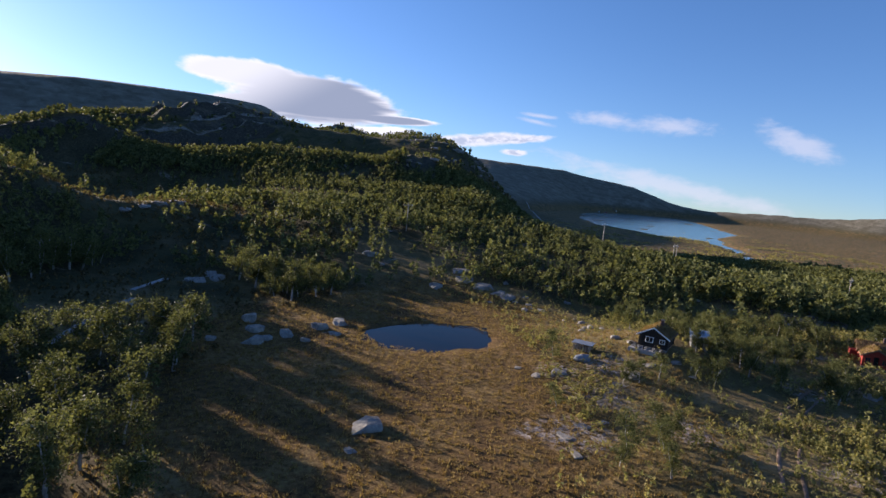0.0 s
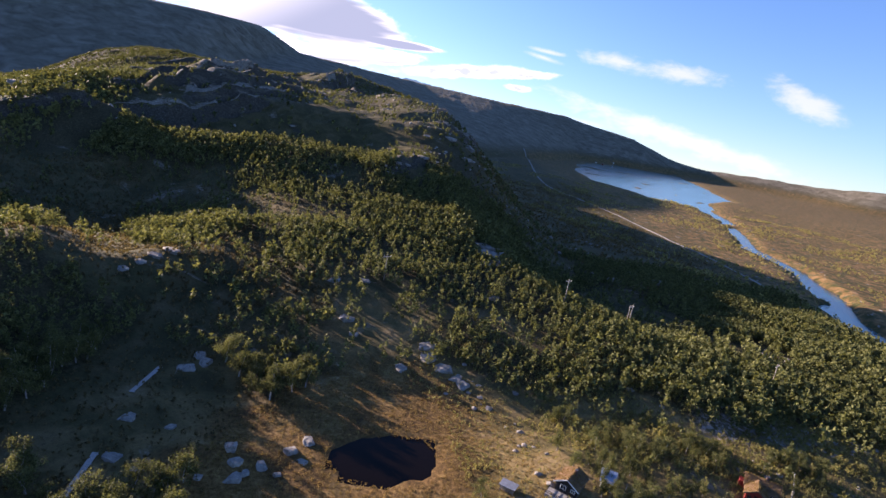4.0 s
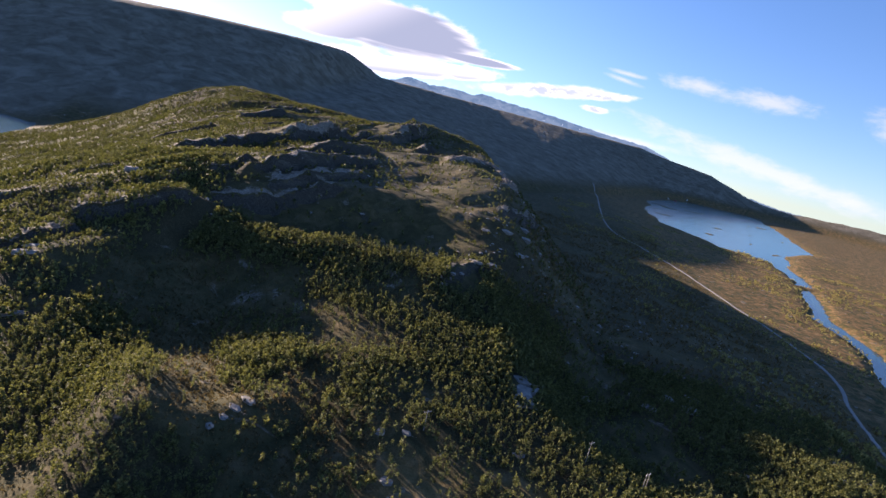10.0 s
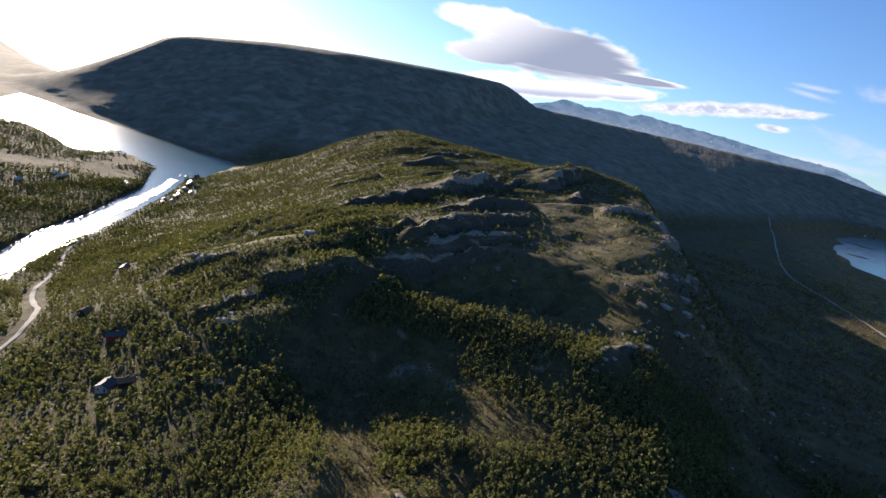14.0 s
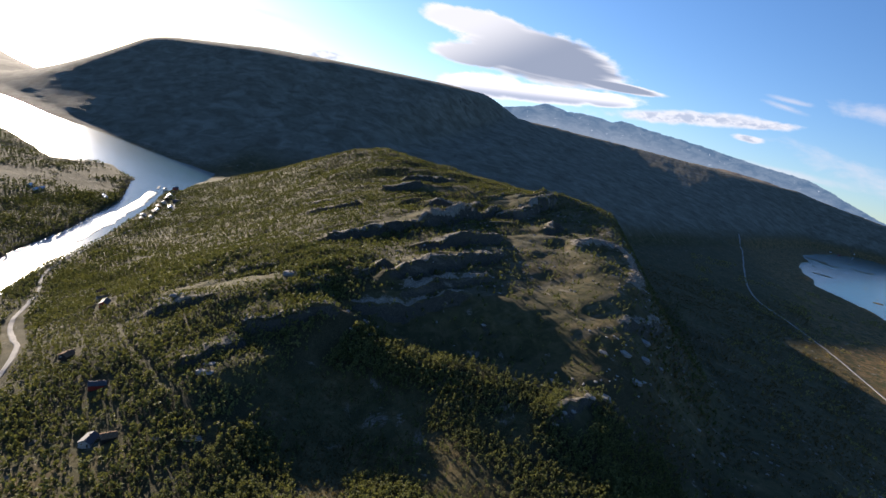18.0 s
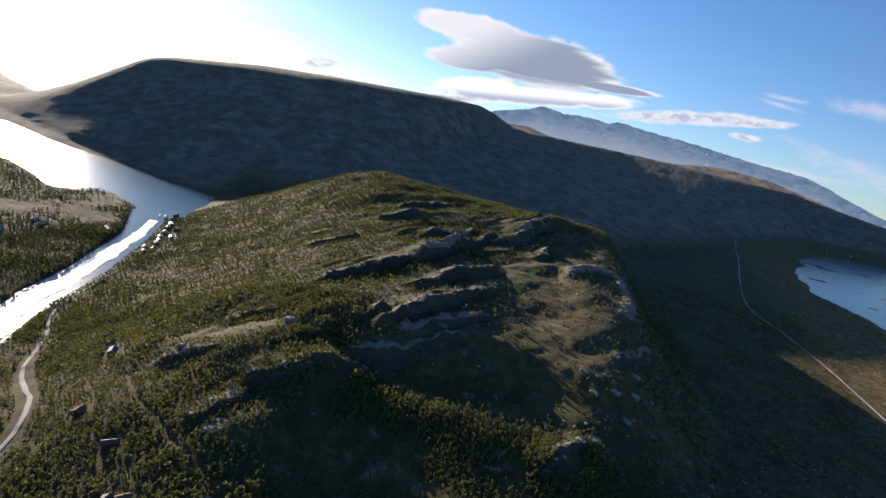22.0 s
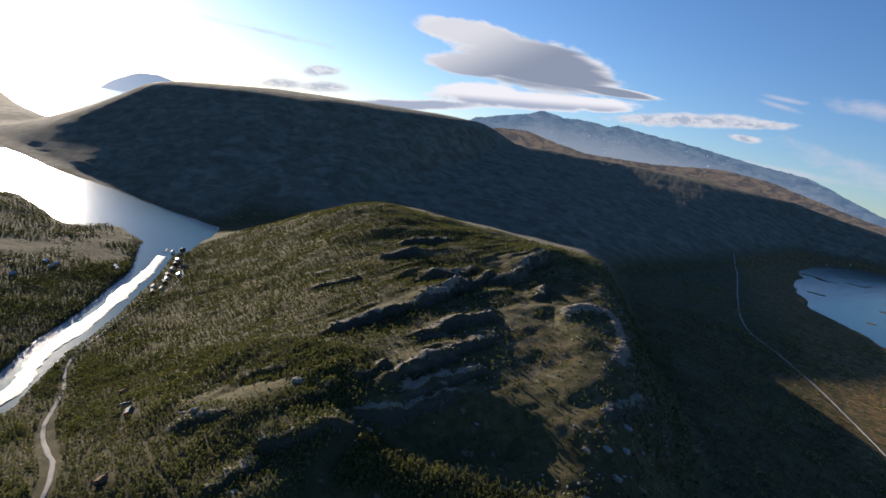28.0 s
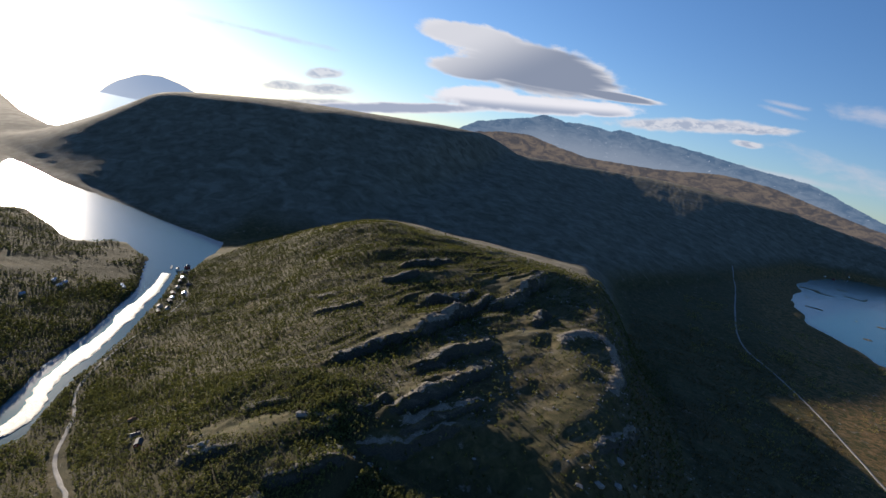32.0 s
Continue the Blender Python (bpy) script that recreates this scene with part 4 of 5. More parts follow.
def covered_heap():
    c = thing("covered_heap", 22.4, 76.6, 10, "heap under a grey tarpaulin on bare rock", "tarpaulin")
    bm = bmesh.new()
    bmesh.ops.create_icosphere(bm, subdivisions=3, radius=1)
    for v in bm.verts:
        k = noise.noise(v.co * 1.7) * 0.25
        v.co = Vector((v.co.x * 1.3 * (1 + k), v.co.y * 0.9 * (1 + k), max(v.co.z, -0.1) * 0.8 * (1 + k)))
    part("tarpaulin", bm, TARP, c)
    for x, y in ((-1.0, -0.4), (0.9, 0.5), (0.2, -0.8)):
        bm = bmesh.new()
        bmesh.ops.create_icosphere(bm, subdivisions=1, radius=0.2, matrix=Matrix.Translation((x, y, 0.15)))
        part("weight_stone", bm, STONE, c)


def duckboard(x0, y0, x1, y1, label):
    """A raised walk of two long planks on cross beams."""
    c = new("duckboard")
    a, b = Vector((x0, y0, height(x0, y0) + 0.16)), Vector((x1, y1, height(x1, y1) + 0.16))
    c.matrix_world = Matrix.Translation((a + b) / 2) @ (b - a).to_track_quat("X", "Z").to_matrix().to_4x4()
    tagged(c, label, "duckboard", "duckboards over the bog")
    l = (b - a).length
    for y in (-0.46, 0.02):
        part("plank", box(-l / 2, l / 2, y, y + 0.44, -0.03, 0.04, 0.01), WEATHERED, c)
    for k in range(int(l / 2.4) + 1):
        x = -l / 2 + 0.3 + k * (l - 0.6) / max(int(l / 2.4), 1)
        part("cross_beam", box(x - 0.09, x + 0.09, -0.55, 0.55, -0.25, -0.035, 0.02), POLE_WOOD, c)


# ---- rocks ----
def rock_mesh(seed, flat):
    """A cloven block: the hull of scattered corners, with chipped edges and rough faces."""
    r = np.random.RandomState(seed)
    bm = bmesh.new()
    for k in range(22):
        p = r.uniform(-1, 1, 3)
        p /= max(abs(p[0]), abs(p[1]), abs(p[2]), 0.75 * (abs(p) ** 2).sum() ** 0.5)
        bm.verts.new((p[0], p[1] * 0.95, min(p[2], flat)))
    hull = bmesh.ops.convex_hull(bm, input=bm.verts[:])
    bmesh.ops.delete(bm, geom=[v for v in bm.verts if not v.link_faces], context="VERTS")
    bmesh.ops.bevel(bm, geom=bm.edges[:], offset=0.05, segments=1, affect="EDGES")
    bmesh.ops.triangulate(bm, faces=bm.faces[:])
    bmesh.ops.subdivide_edges(bm, edges=[e for e in bm.edges if e.calc_length() > 0.4], cuts=2, use_grid_fill=True)
    bmesh.ops.triangulate(bm, faces=bm.faces[:])
    off = Vector((seed * 7.1, seed * 3.3, seed * 5.7))
    for v in bm.verts:
        v.co *= 1 + 0.10 * noise.noise(v.co * 2.2 + off) + 0.06 * noise.noise(v.co * 6 + off)
    me = bpy.data.meshes.new("rock")
    bm.to_mesh(me)
    bm.free()
    me.materials.append(STONE)
    return me


ROCKS = [rock_mesh(k, f) for k, f in ((1, 0.5), (2, 0.7), (3, 0.45), (4, 0.62), (5, 0.55), (6, 0.8))]


def rock(name, x, y, sx, sy, sz, turn, label, group=""):
    ob = new(name, ROCKS[int(abs(x * 13 + y * 7)) % len(ROCKS)])
    if sx < 3:
        sx, sy, sz = 0.8 * sx, 0.8 * sy, 0.75 * sz
    ob.matrix_world = pose(x, y, height(x, y) - 0.15 * sz, 0, 0, turn) @ Matrix.Diagonal((sx, sy, sz, 1))
    return tagged(ob, label, "rock", group)


dark_cabin()
red_cabin()
tin_shed()
low_shelter()
covered_heap()
duckboard(-43.9, 64.5, -45.2, 74.4, "long weathered grey duckboard in a shaded clearing")
duckboard(-49.5, 93.4, -49.2, 104.8, "weathered grey duckboard beside a grey rock")

rock("boulder", -4.9, 51.6, 2.1, 1.8, 2.0, 20, "large flat-topped grey boulder alone on the bog")
for x, y, s in ((-23.0, 74.1, 1.6), (-25.7, 80.2, 1.5), (-23.9, 77.3, 1.5), (-21.6, 75.6, 1.0), (-19.5, 77.8, 1.2), (-15.9, 83.5, 1.5), (-13.5, 87.0, 1.4), (-13.1, 81.0, 1.0), (-16.4, 76.7, 0.8), (-28.0, 72.9, 1.0)):
    rock("rock", x, y, s * 1.15, s, s * 1.25, x * 31, "pale grey rock in a cluster by the tarn", "rocks by the tarn")
for x, y, s in ((-46.0, 85.0, 1.6), (-38.4, 85.4, 1.2), (-44.2, 106.2, 2.0), (-41.5, 109.5, 1.6), (-37.5, 72.6, 1.2), (-42.5, 74.2, 1.5), (-43.8, 111.9, 1.8)):
    rock("rock", x, y, s * 1.2, s, s * 1.1, y * 17, "blue-grey rock in the shaded clearing", "rocks in the clearing")
for x, y, s in ((15.1, 121.6, 1.8), (16.9, 118.6, 1.8), (12.0, 124.5, 2.2), (8.0, 128.0, 2.4), (7.4, 133.0, 2.4), (1.4, 121.6, 1.6), (22.7, 110.0, 1.0), (-12.6, 133.7, 1.4)):
    rock("rock", x, y, s * 1.1, s * 1.4, s * 0.8, x * 23, "grey rock slab at the edge of the birch wood", "slabs by the wood")
for x, y, s in ((-5.5, 46.7, 0.6), (15.2, 49.8, 0.7), (18.0, 72.3, 1.4), (15.0, 70.9, 0.8), (61.3, 127.9, 1.2), (42.3, 129.8, 0.9), (53.3, 126.3, 0.9), (97.9, 138.4, 1.2), (67.6, 121.6, 0.9), (102.3, 126.1, 1.0), (27.8, 71.6, 1.2), (62.2, 74.4, 1.4), (31.0, 74.5, 0.9), (35.0, 75.5, 0.7)):
    rock("rock", x, y, s * 1.3, s, s * 0.75, x * 41, "weathered pale rock on open heath", "rocks on the heath")
for x, y, s in ((14.9, 53.6, 2.4), (17.3, 56.5, 2.6), (20.0, 58.0, 1.8), (25.2, 69.0, 2.6), (28.0, 71.0, 2.2), (12.9, 73.7, 1.8), (62.6, 66.8, 2.6), (58.9, 58.8, 2.4), (46.5, 54.0, 2.0), (66.0, 62.0, 1.8), (36.0, 72.5, 1.6)):
    rock("rock_slab", x, y, s * 0.5, s * 0.36, s * 0.13, x * 19, "flat pale rock slab level with the heath", "slabs in the heath")
for x, y, s in ((29.5, 208.6, 4.5), (30.5, 218.0, 5.0), (28.5, 226.5, 4.0), (33.5, 222.0, 3.5), (27.8, 172.0, 2.2), (-23.3, 161.2, 2.4), (-14.1, 164.2, 2.0), (-15.4, 140.3, 2.2), (103.3, 268.8, 4.0), (116.7, 285.5, 3.5), (127.0, 278.7, 4.5), (136.1, 300.2, 4.0), (66.5, 262.9, 3.0), (135.1, 218.9, 2.5)):
    rock("rock_outcrop", x, y, s * 1.0, s * 1.3, s * 0.85, y * 29, "bare grey outcrop showing among dark birches", "outcrops in the wood")
for x, y, s in ((-69.5, 152.0, 4.0), (-71.5, 146.5, 3.6), (-73.0, 141.0, 3.2), (-74.5, 135.5, 3.0), (-17.5, 300.0, 3.6), (-20.0, 291.0, 3.0), (-13.0, 308.0, 3.4), (3.0, 345.0, 7.0), (-5.0, 330.0, 5.0), (21.8, 384.9, 6.0), (10.0, 405.0, 6.0), (25.5, 425.0, 7.0), (-4.2, 391.7, 5.0), (25.1, 470.0, 7.0)):
    rock("rock_outcrop", x, y, s * 0.55, s * 1.0, s * 0.34, 65 + 10 * math.sin(y), "sunlit pale crag on the brow of the hill", "crags on the brow")
for x, y, s in ((-212, 217, 4.5), (-216, 226, 4.0), (-182, 177, 4.0), (-198, 171, 2.5), (-307, 293, 6.0), (-316, 290, 5.0), (-203, 325, 6.0), (-215, 318, 5.0), (-227, 309, 5.0), (-249, 350, 7.0), (-240, 356, 6.0)):
    rock("rock_outcrop", x, y, s * 1.25, s * 0.6, s * 0.4, 25 + 10 * math.sin(x), "long pale rock rib among scrub on the slope", "ribs on the slope")


# ---- utility poles ----
def pole(x, y, tall, double, turn, label):
    c = thing("utility_pole", x, y, turn, label, "utility pole", "poles of the power line", drop=0.3)
    for k in ((-0.9, 0.9) if double else (0.0,)):
        part("mast", tube([(k, 0, 0), (k, 0, tall)], [0.17, 0.12], 8), POLE_WOOD, c)
    part("crossarm", box(-1.6, 1.6, -0.08, 0.08, tall - 0.9, tall - 0.7, 0.01), POLE_WOOD, c)
    for k in (-1.4, 0.0, 1.4):
        part("insulator", tube([(k, 0, tall - 0.7), (k, 0, tall - 0.4)], [0.07, 0.05], 6), WHITE_PAINT, c, "white porcelain insulator")


pole(54, 180, 10, False, 40, "single grey wooden utility pole standing in birch wood")
pole(76, 176, 10, True, 40, "double grey wooden utility pole standing in birch wood")
pole(-8.5, 169, 9, False, 40, "single grey wooden utility pole in dense dark birches")
pole(112, 148, 9, False, 40, "single grey wooden utility pole by a stony slope")


def leaning_pole():
    for x, y, l, turn, tilt in ((83.0, 91.5, 6.5, 60, 62), (43.5, 80.0, 4.5, 60, 60)):
        z = height(x, y)
        c = thing("leaning_pole", x, y, turn, "bare pale pole leaning beside a cabin", "pole", "leaning poles", drop=0.2)
        part("shaft", tube([(0, 0, 0), (l * math.sin(radians(tilt)), 0, l * math.cos(radians(tilt)))], [0.09, 0.05], 6), BARK, c)


leaning_pole()


# ---- roads and tracks ----
def strip(name, points, wide, mat, label, category, lift=0.12, level=None):
    """A ribbon laid over the ground along a curve."""
    pts = np.array(points, float)
    t = np.linspace(0, len(pts) - 1, (len(pts) - 1) * 24 + 1)
    k = np.clip(t.astype(int), 0, len(pts) - 2)
    f = (t - k)[:, None]
    p0, p1, p2, p3 = pts[np.maximum(k - 1, 0)], pts[k], pts[k + 1], pts[np.minimum(k + 2, len(pts) - 1)]
    c = 0.5 * (2 * p1 + (p2 - p0) * f + (2 * p0 - 5 * p1 + 4 * p2 - p3) * f**2 + (3 * p1 - p0 - 3 * p2 + p3) * f**3)
    way = np.gradient(c, axis=0)
    way /= np.linalg.norm(way, axis=1, keepdims=True)
    side = np.stack([-way[:, 1], way[:, 0]], -1)
    ragged = 1 + 0.35 * rough_field(c[:, 0], c[:, 1], 9, 2, 71) + (wide > 15) * (0.9 * rough_field(c[:, 0], c[:, 1], 60, 2, 72) + 0.8 * rough_field(c[:, 0], c[:, 1], 13, 2, 73))
    cols = []
    for s, down in ((-0.5, 0.35), (-0.46, 0.0), (-0.15, -0.03), (0.15, -0.03), (0.46, 0.0), (0.5, 0.35)):
        q = c + side * (s * wide * ragged)[:, None]
        base = land(q[:, 0], q[:, 1]) + lift if level is None else np.full(len(q), level)
        if level is None and abs(s) < 0.5:
            mid = land(c[:, 0], c[:, 1]) + lift
            base = np.maximum(base, 0.5 * (base + mid))
        cols.append(np.stack([q[:, 0], q[:, 1], base - down], -1))
    n, m = len(c), len(cols)
    verts = np.stack(cols, 1).reshape(-1, 3)
    i = (np.arange(n - 1)[:, None] * m + np.arange(m - 1)).ravel()
    faces = np.stack([i, i + m, i + m + 1, i + 1], -1)
    return tagged(mesh_object(name, verts, faces, mat), label, category, kind="structure")


strip("road_valley_left", [(-870, 860), (-829, 813), (-737, 723), (-686, 640), (-640, 500), (-584, 395), (-525, 343), (-470, 283), (-420, 250), (-391, 233), (-350, 190), (-330, 120), (-360, 20)], 3.8, GRAVEL, "narrow pale gravel road along the rapids", "road", 0.5)
strip("road_valley_right", [(420, 2700), (399, 2355), (328, 1800), (309, 1520), (360, 1352), (414, 1085), (449, 715), (405, 560), (343, 400), (309, 331), (270, 240), (250, 120)], 4.6, GRAVEL, "narrow grey gravel road below the shaded slope", "road", 0.5)
TRACK = np.array([(28.0, 38.0), (33.5, 46.0), (37.0, 52.5), (41.9, 59.9), (44.3, 64.2), (48.6, 68.6), (54.4, 74.0)])
for k, off in enumerate((-0.75, 0.75)):
    strip("track_rut", TRACK + (off, -off * 0.6), 0.4, DIRT, "worn reddish earth wheel rut across the heath", "track", 0.015)
strip("path_cabin", [(54.4, 74.0), (59.3, 77.0), (65.0, 77.5), (70.5, 79.5), (80.0, 80.0)], 1.2, DIRT, "trodden earth path to the red cabin", "path", 0.02)
strip("water_rapids", [(-560, 100), (-569, 302), (-629, 393), (-690, 520), (-740, 605), (-785, 690), (-845, 780)], 20, RAPIDS, "white foaming rapids between wooded banks", "water", 0, WATER + 0.5)


# ---- far houses ----
def house(x, y, turn, w, l, tall, wall_mat, roof_mat, label, group):
    c = thing("cottage", x, y, turn, label, "cottage", group, drop=0.3, z=max(height(x, y), WATER + 0.6))
    ridge = tall + w * 0.28
    for x0, x1, y0, y1 in ((-w / 2, w / 2, -l / 2, -l / 2 + 0.2), (-w / 2, w / 2, l / 2 - 0.2, l / 2), (-w / 2, -w / 2 + 0.2, -l / 2 + 0.2, l / 2 - 0.2), (w / 2 - 0.2, w / 2, -l / 2 + 0.2, l / 2 - 0.2)):
        part("wall", box(x0, x1, y0, y1, -1.0, tall + 0.1, 0), wall_mat, c)
    for q in (-l / 2, l / 2 - 0.18):
        part("gable", prism([(-w / 2, tall), (w / 2, tall), (0, ridge)], q, q + 0.18), wall_mat, c)
    roof_slabs(c, w, l, tall, ridge, 0.4, 0.2, roof_mat)
    part("chimney", box(-0.3, 0.3, 0.4, 1.0, ridge - 0.4, ridge + 0.8, 0), BRICK, c)
    window(c, -w / 4, -l / 2, 1.0, 1.1, 1.0)
    part("door", box(w / 4 - 0.4, w / 4 + 0.4, -l / 2 - 0.05, -l / 2, 0.3, 2.2, 0), DARK_LOG, c)


for k, (x, y, turn) in enumerate(((-222, 164, -30), (-230, 160, 20), (-268, 195, -40), (-320, 216, 10), (-403, 310, -20), (-385, 297, 35), (-440, 340, 0))):
    wm, rm, tone = ((DARK_LOG, TURF, "dark log cottage with a turf roof"), (WEATHERED, SLATE, "grey weathered cottage with a felt roof"), (RED_PAINT, SLATE, "faded red cottage with a dark roof"))[k % 3]
    house(x, y, turn, 5.0 + k % 2, 7.0 + k % 3, 2.6, wm, rm, tone + " among birch scrub", "cottages in the scrub")
for k, (x, y, turn) in enumerate(((-850, 812, 40), (-852, 840, 20), (-800, 775, 50), (-789, 757, 45), (-768, 730, 40), (-750, 702, 50), (-735, 685, 45), (-723, 668, 60), (-716, 640, 40), (-700, 622, 50), (-735, 712, 40), (-762, 752, 130), (-700, 640, 35), (-820, 800, 10))):
    wm, rm, tone = ((WHITE_PAINT, SLATE, "white house with a dark roof"), (RED_PAINT, SLATE, "red boathouse with a dark roof"), (WEATHERED, TIN, "grey boathouse with a tin roof"), (DARK_LOG, SLATE, "dark timber house with a dark roof"))[k % 4]
    house(x, y, turn, 6.0 + k % 3, 9.0 + 2 * (k % 2), 3.0, wm, rm, tone + " at the lake outlet", "houses at the lake outlet")
for k, (x, y, turn) in enumerate(((-879, 586, 20), (-885, 600, 20), (-903, 594, 30), (-829, 664, 60), (-820, 660, 60), (-880, 526, 0))):
    house(x, y, turn, 5.5, 8.0, 2.8, (WHITE_PAINT, WEATHERED)[k % 2], TIN, "small light-coloured cottage on the far bank", "cottages on the far bank")
for k, (x, y, turn) in enumerate(((1009, 3521, 0), (1043, 3492, 30), (1170, 3700, 10), (1235, 3720, 40))):
    house(x, y, turn, 8, 12, 3.5, (WHITE_PAINT, RED_PAINT)[k % 2], SLATE, "farmhouse on the lit far shore of the lake", "farmhouses by the far lake")


def jetty():
    c = thing("jetty", -862, 806, 38, "plank jetty reaching into the lake", "jetty", z=WATER + 0.9)
    for k in range(24):
        part("plank", box(-1.5, 1.5, k * 0.9, k * 0.9 + 0.85, -0.1, 0.0, 0), WEATHERED, c)
    for k in range(5):
        for x in (-1.4, 1.4):
            part("pile", tube([(x, k * 5 + 0.5, -6), (x, k * 5 + 0.5, 0.3)], [0.15, 0.15], 6), POLE_WOOD, c)


jetty()


# ---- birch wood ----
ROAD_LEFT = [(-829, 813), (-737, 723), (-686, 640), (-640, 500), (-584, 395), (-525, 343), (-470, 283), (-420, 250), (-391, 233), (-350, 190), (-330, 120)]
ROAD_RIGHT = [(328, 1800), (309, 1520), (360, 1352), (414, 1085), (449, 715), (405, 560), (343, 400), (309, 331), (270, 240), (250, 120)]
POWER_LINE = [(-330, 262), (-298, 238), (-230, 204), (-188, 189), (-146, 178), (-113, 166), (-83, 142)]
HUTS = [(-222, 164), (-230, 160), (-268, 195), (-320, 216), (-403, 310), (-385, 297), (-440, 340)]


def clear_ways(x, y):
    """1 on roads, in the cut under the power line and round the huts, 0 elsewhere."""
    out = np.zeros_like(x)
    for line, wide in ((ROAD_LEFT, 8), (ROAD_RIGHT, 8), (POWER_LINE, 1.6)):
        for (ax, ay), (bx, by) in zip(line, line[1:]):
            t = np.clip(((x - ax) * (bx - ax) + (y - ay) * (by - ay)) / ((bx - ax) ** 2 + (by - ay) ** 2), 0, 1)
            out = np.maximum(out, np.hypot(x - ax - t * (bx - ax), y - ay - t * (by - ay)) < wide)
    for hx, hy in HUTS:
        out = np.maximum(out, np.hypot(x - hx, y - hy) < 9)
    return out


GROVES = [(43.5, 88, 3.5), (43, 79.5, 3.0), (38, 73, 2.4), (51, 92, 3.5), (50, 83, 2.6), (48, 76, 2.4), (61, 88, 2.8), (70, 102, 4.5), (61, 78.5, 1.8), (56, 71, 2.6), (31.5, 70, 1.8), (27, 70, 1.8), (24.5, 54, 2.8), (21.5, 49, 2.6), (54, 102, 5), (18.8, 77, 1.6), (57, 62, 1.6), (88, 100, 4), (15, 61.5, 1.4), (75, 66, 1.6)]


def wooded(x, y):
    """How thickly birches stand, from 0 to 1."""
    n = rough_field(x, y, 46, 3, 51) + 0.5
    d = 0.12 + 0.88 * sstep(0.33, 0.50, n)
    bog = ((x - 1) / 31) ** 2 + ((y - 70) / 50) ** 2
    d = d * sstep(0.9, 1.2, bog + 0.3 * rough_field(x, y, 14, 2, 52))
    d = d * sstep(0.9, 1.4, ((x + 44) / 17) ** 2 + ((y - 88) / 24) ** 2)
    # a treeless trough that runs up to the left, in the shade of the hill
    u = (y - 95) * 0.62 + (x + 55)
    d = d * (1 - 0.93 * sstep(20, 10, np.abs(u + 12 * rough_field(x, y, 40, 2, 53))) * sstep(95, 110, y) * sstep(290, 240, y))
    d = d * (1 - 0.9 * sstep(55, 35, np.hypot(x + 135, (y - 235))))
    # heath between the cabins
    heath = sstep(1.3, 0.8, ((x - 45) / 62) ** 2 + ((y - 62) / 60) ** 2)
    d = d * (1 - 0.87 * heath) + 0.22 * heath * sstep(0.52, 0.6, n)
    d = d * sstep(5.5, 9, np.hypot(x - 34, y - 82)) * sstep(6, 9, np.hypot(x - 79.5, y - 96)) * sstep(2.5, 4, np.hypot(x - 42, y - 84))
    d = d * sstep(4, 7, np.hypot(x - 29, (y - 217) * 0.6)) * sstep(5, 9, np.hypot(x + 72, (y - 143) * 0.6)) * sstep(8, 14, np.hypot(x + 10, (y - 310) * 0.5))
    d = d * sstep(0.9, 1.15, bog + 0.3 * rough_field(x, y, 14, 2, 52))
    grove = np.full_like(d, 9.0)
    for gx, gy, gr in GROVES:
        grove = np.minimum(grove, np.hypot(x - gx, y - gy) / gr)
    heath = (x > 8) & (x < 132) & (y > 25) & (y < 121 + 6 * np.sin(x * 0.13))
    d = np.where(heath, np.maximum(sstep(1.25, 0.85, grove) * 0.9, 0.09 * sstep(0.5, 0.6, n) * (y > 84) * (x > 34)), d)
    d = np.where((x < -20 + (y - 40) * -0.35) & (y < 62) & (x > -62), np.maximum(d, 0.7), d)
    d = np.where((x < -62) & (y < 62), 0.15 * d, d)
    d = d * sstep(6, 8, np.hypot(x - 72, y - 86)) * (1 - 0.8 * sstep(1.2, 0.8, np.hypot((x + 95) / 90, (y - 360) / 45))) * sstep(5, 8, np.hypot(x - 30, y - 76))
    d = np.where((u < -24) & (y > 105) & (y < 205) & (x > -200), np.maximum(d, 0.85), d)
    d = np.where((x < -62) & (x > -100) & (y > 66) & (y < 125), np.maximum(d, 0.95), d)
    d = d * (1 - clear_ways(x, y))
    return np.clip(d, 0, 1)


def clearing(x, y):
    """1 on the open brown heaths in the scrub."""
    out = np.zeros_like(x)
    for cx, cy, a, b, turn in ((-292, 327, 52, 20, 20), (-250, 560, 60, 16, 60), (-120, 640, 60, 18, 80), (-300, 800, 50, 14, 60), (-195, 850, 60, 22, 70)):
        out = np.maximum(out, bump(x, y, cx, cy, a, b, turn, 1.6) * (1 + 0.8 * rough_field(x, y, 20, 2, 54)))
    return sstep(0.45, 0.75, out)


def mark_wood_shade():
    """Marks ground whose colour carries tree shade, and the far bank, darkened likewise."""
    n = len(ground.data.vertices)
    at = np.empty(n * 3, np.float32)
    ground.data.vertices.foreach_get("co", at)
    x, y = at.reshape(-1, 3)[:, 0].astype(float), at.reshape(-1, 3)[:, 1].astype(float)
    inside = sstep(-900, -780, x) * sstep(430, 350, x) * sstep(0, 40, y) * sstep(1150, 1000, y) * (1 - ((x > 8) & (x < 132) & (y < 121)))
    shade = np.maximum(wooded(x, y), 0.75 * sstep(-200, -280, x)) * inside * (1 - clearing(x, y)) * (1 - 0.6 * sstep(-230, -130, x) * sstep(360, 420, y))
    # far bank darkened through the same shade mask
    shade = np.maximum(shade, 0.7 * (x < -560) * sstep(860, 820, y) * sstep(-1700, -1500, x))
    ground.data.attributes.new("wood_shade", "FLOAT", "POINT").data.foreach_set("value", shade.astype(np.float32))


mark_wood_shade()


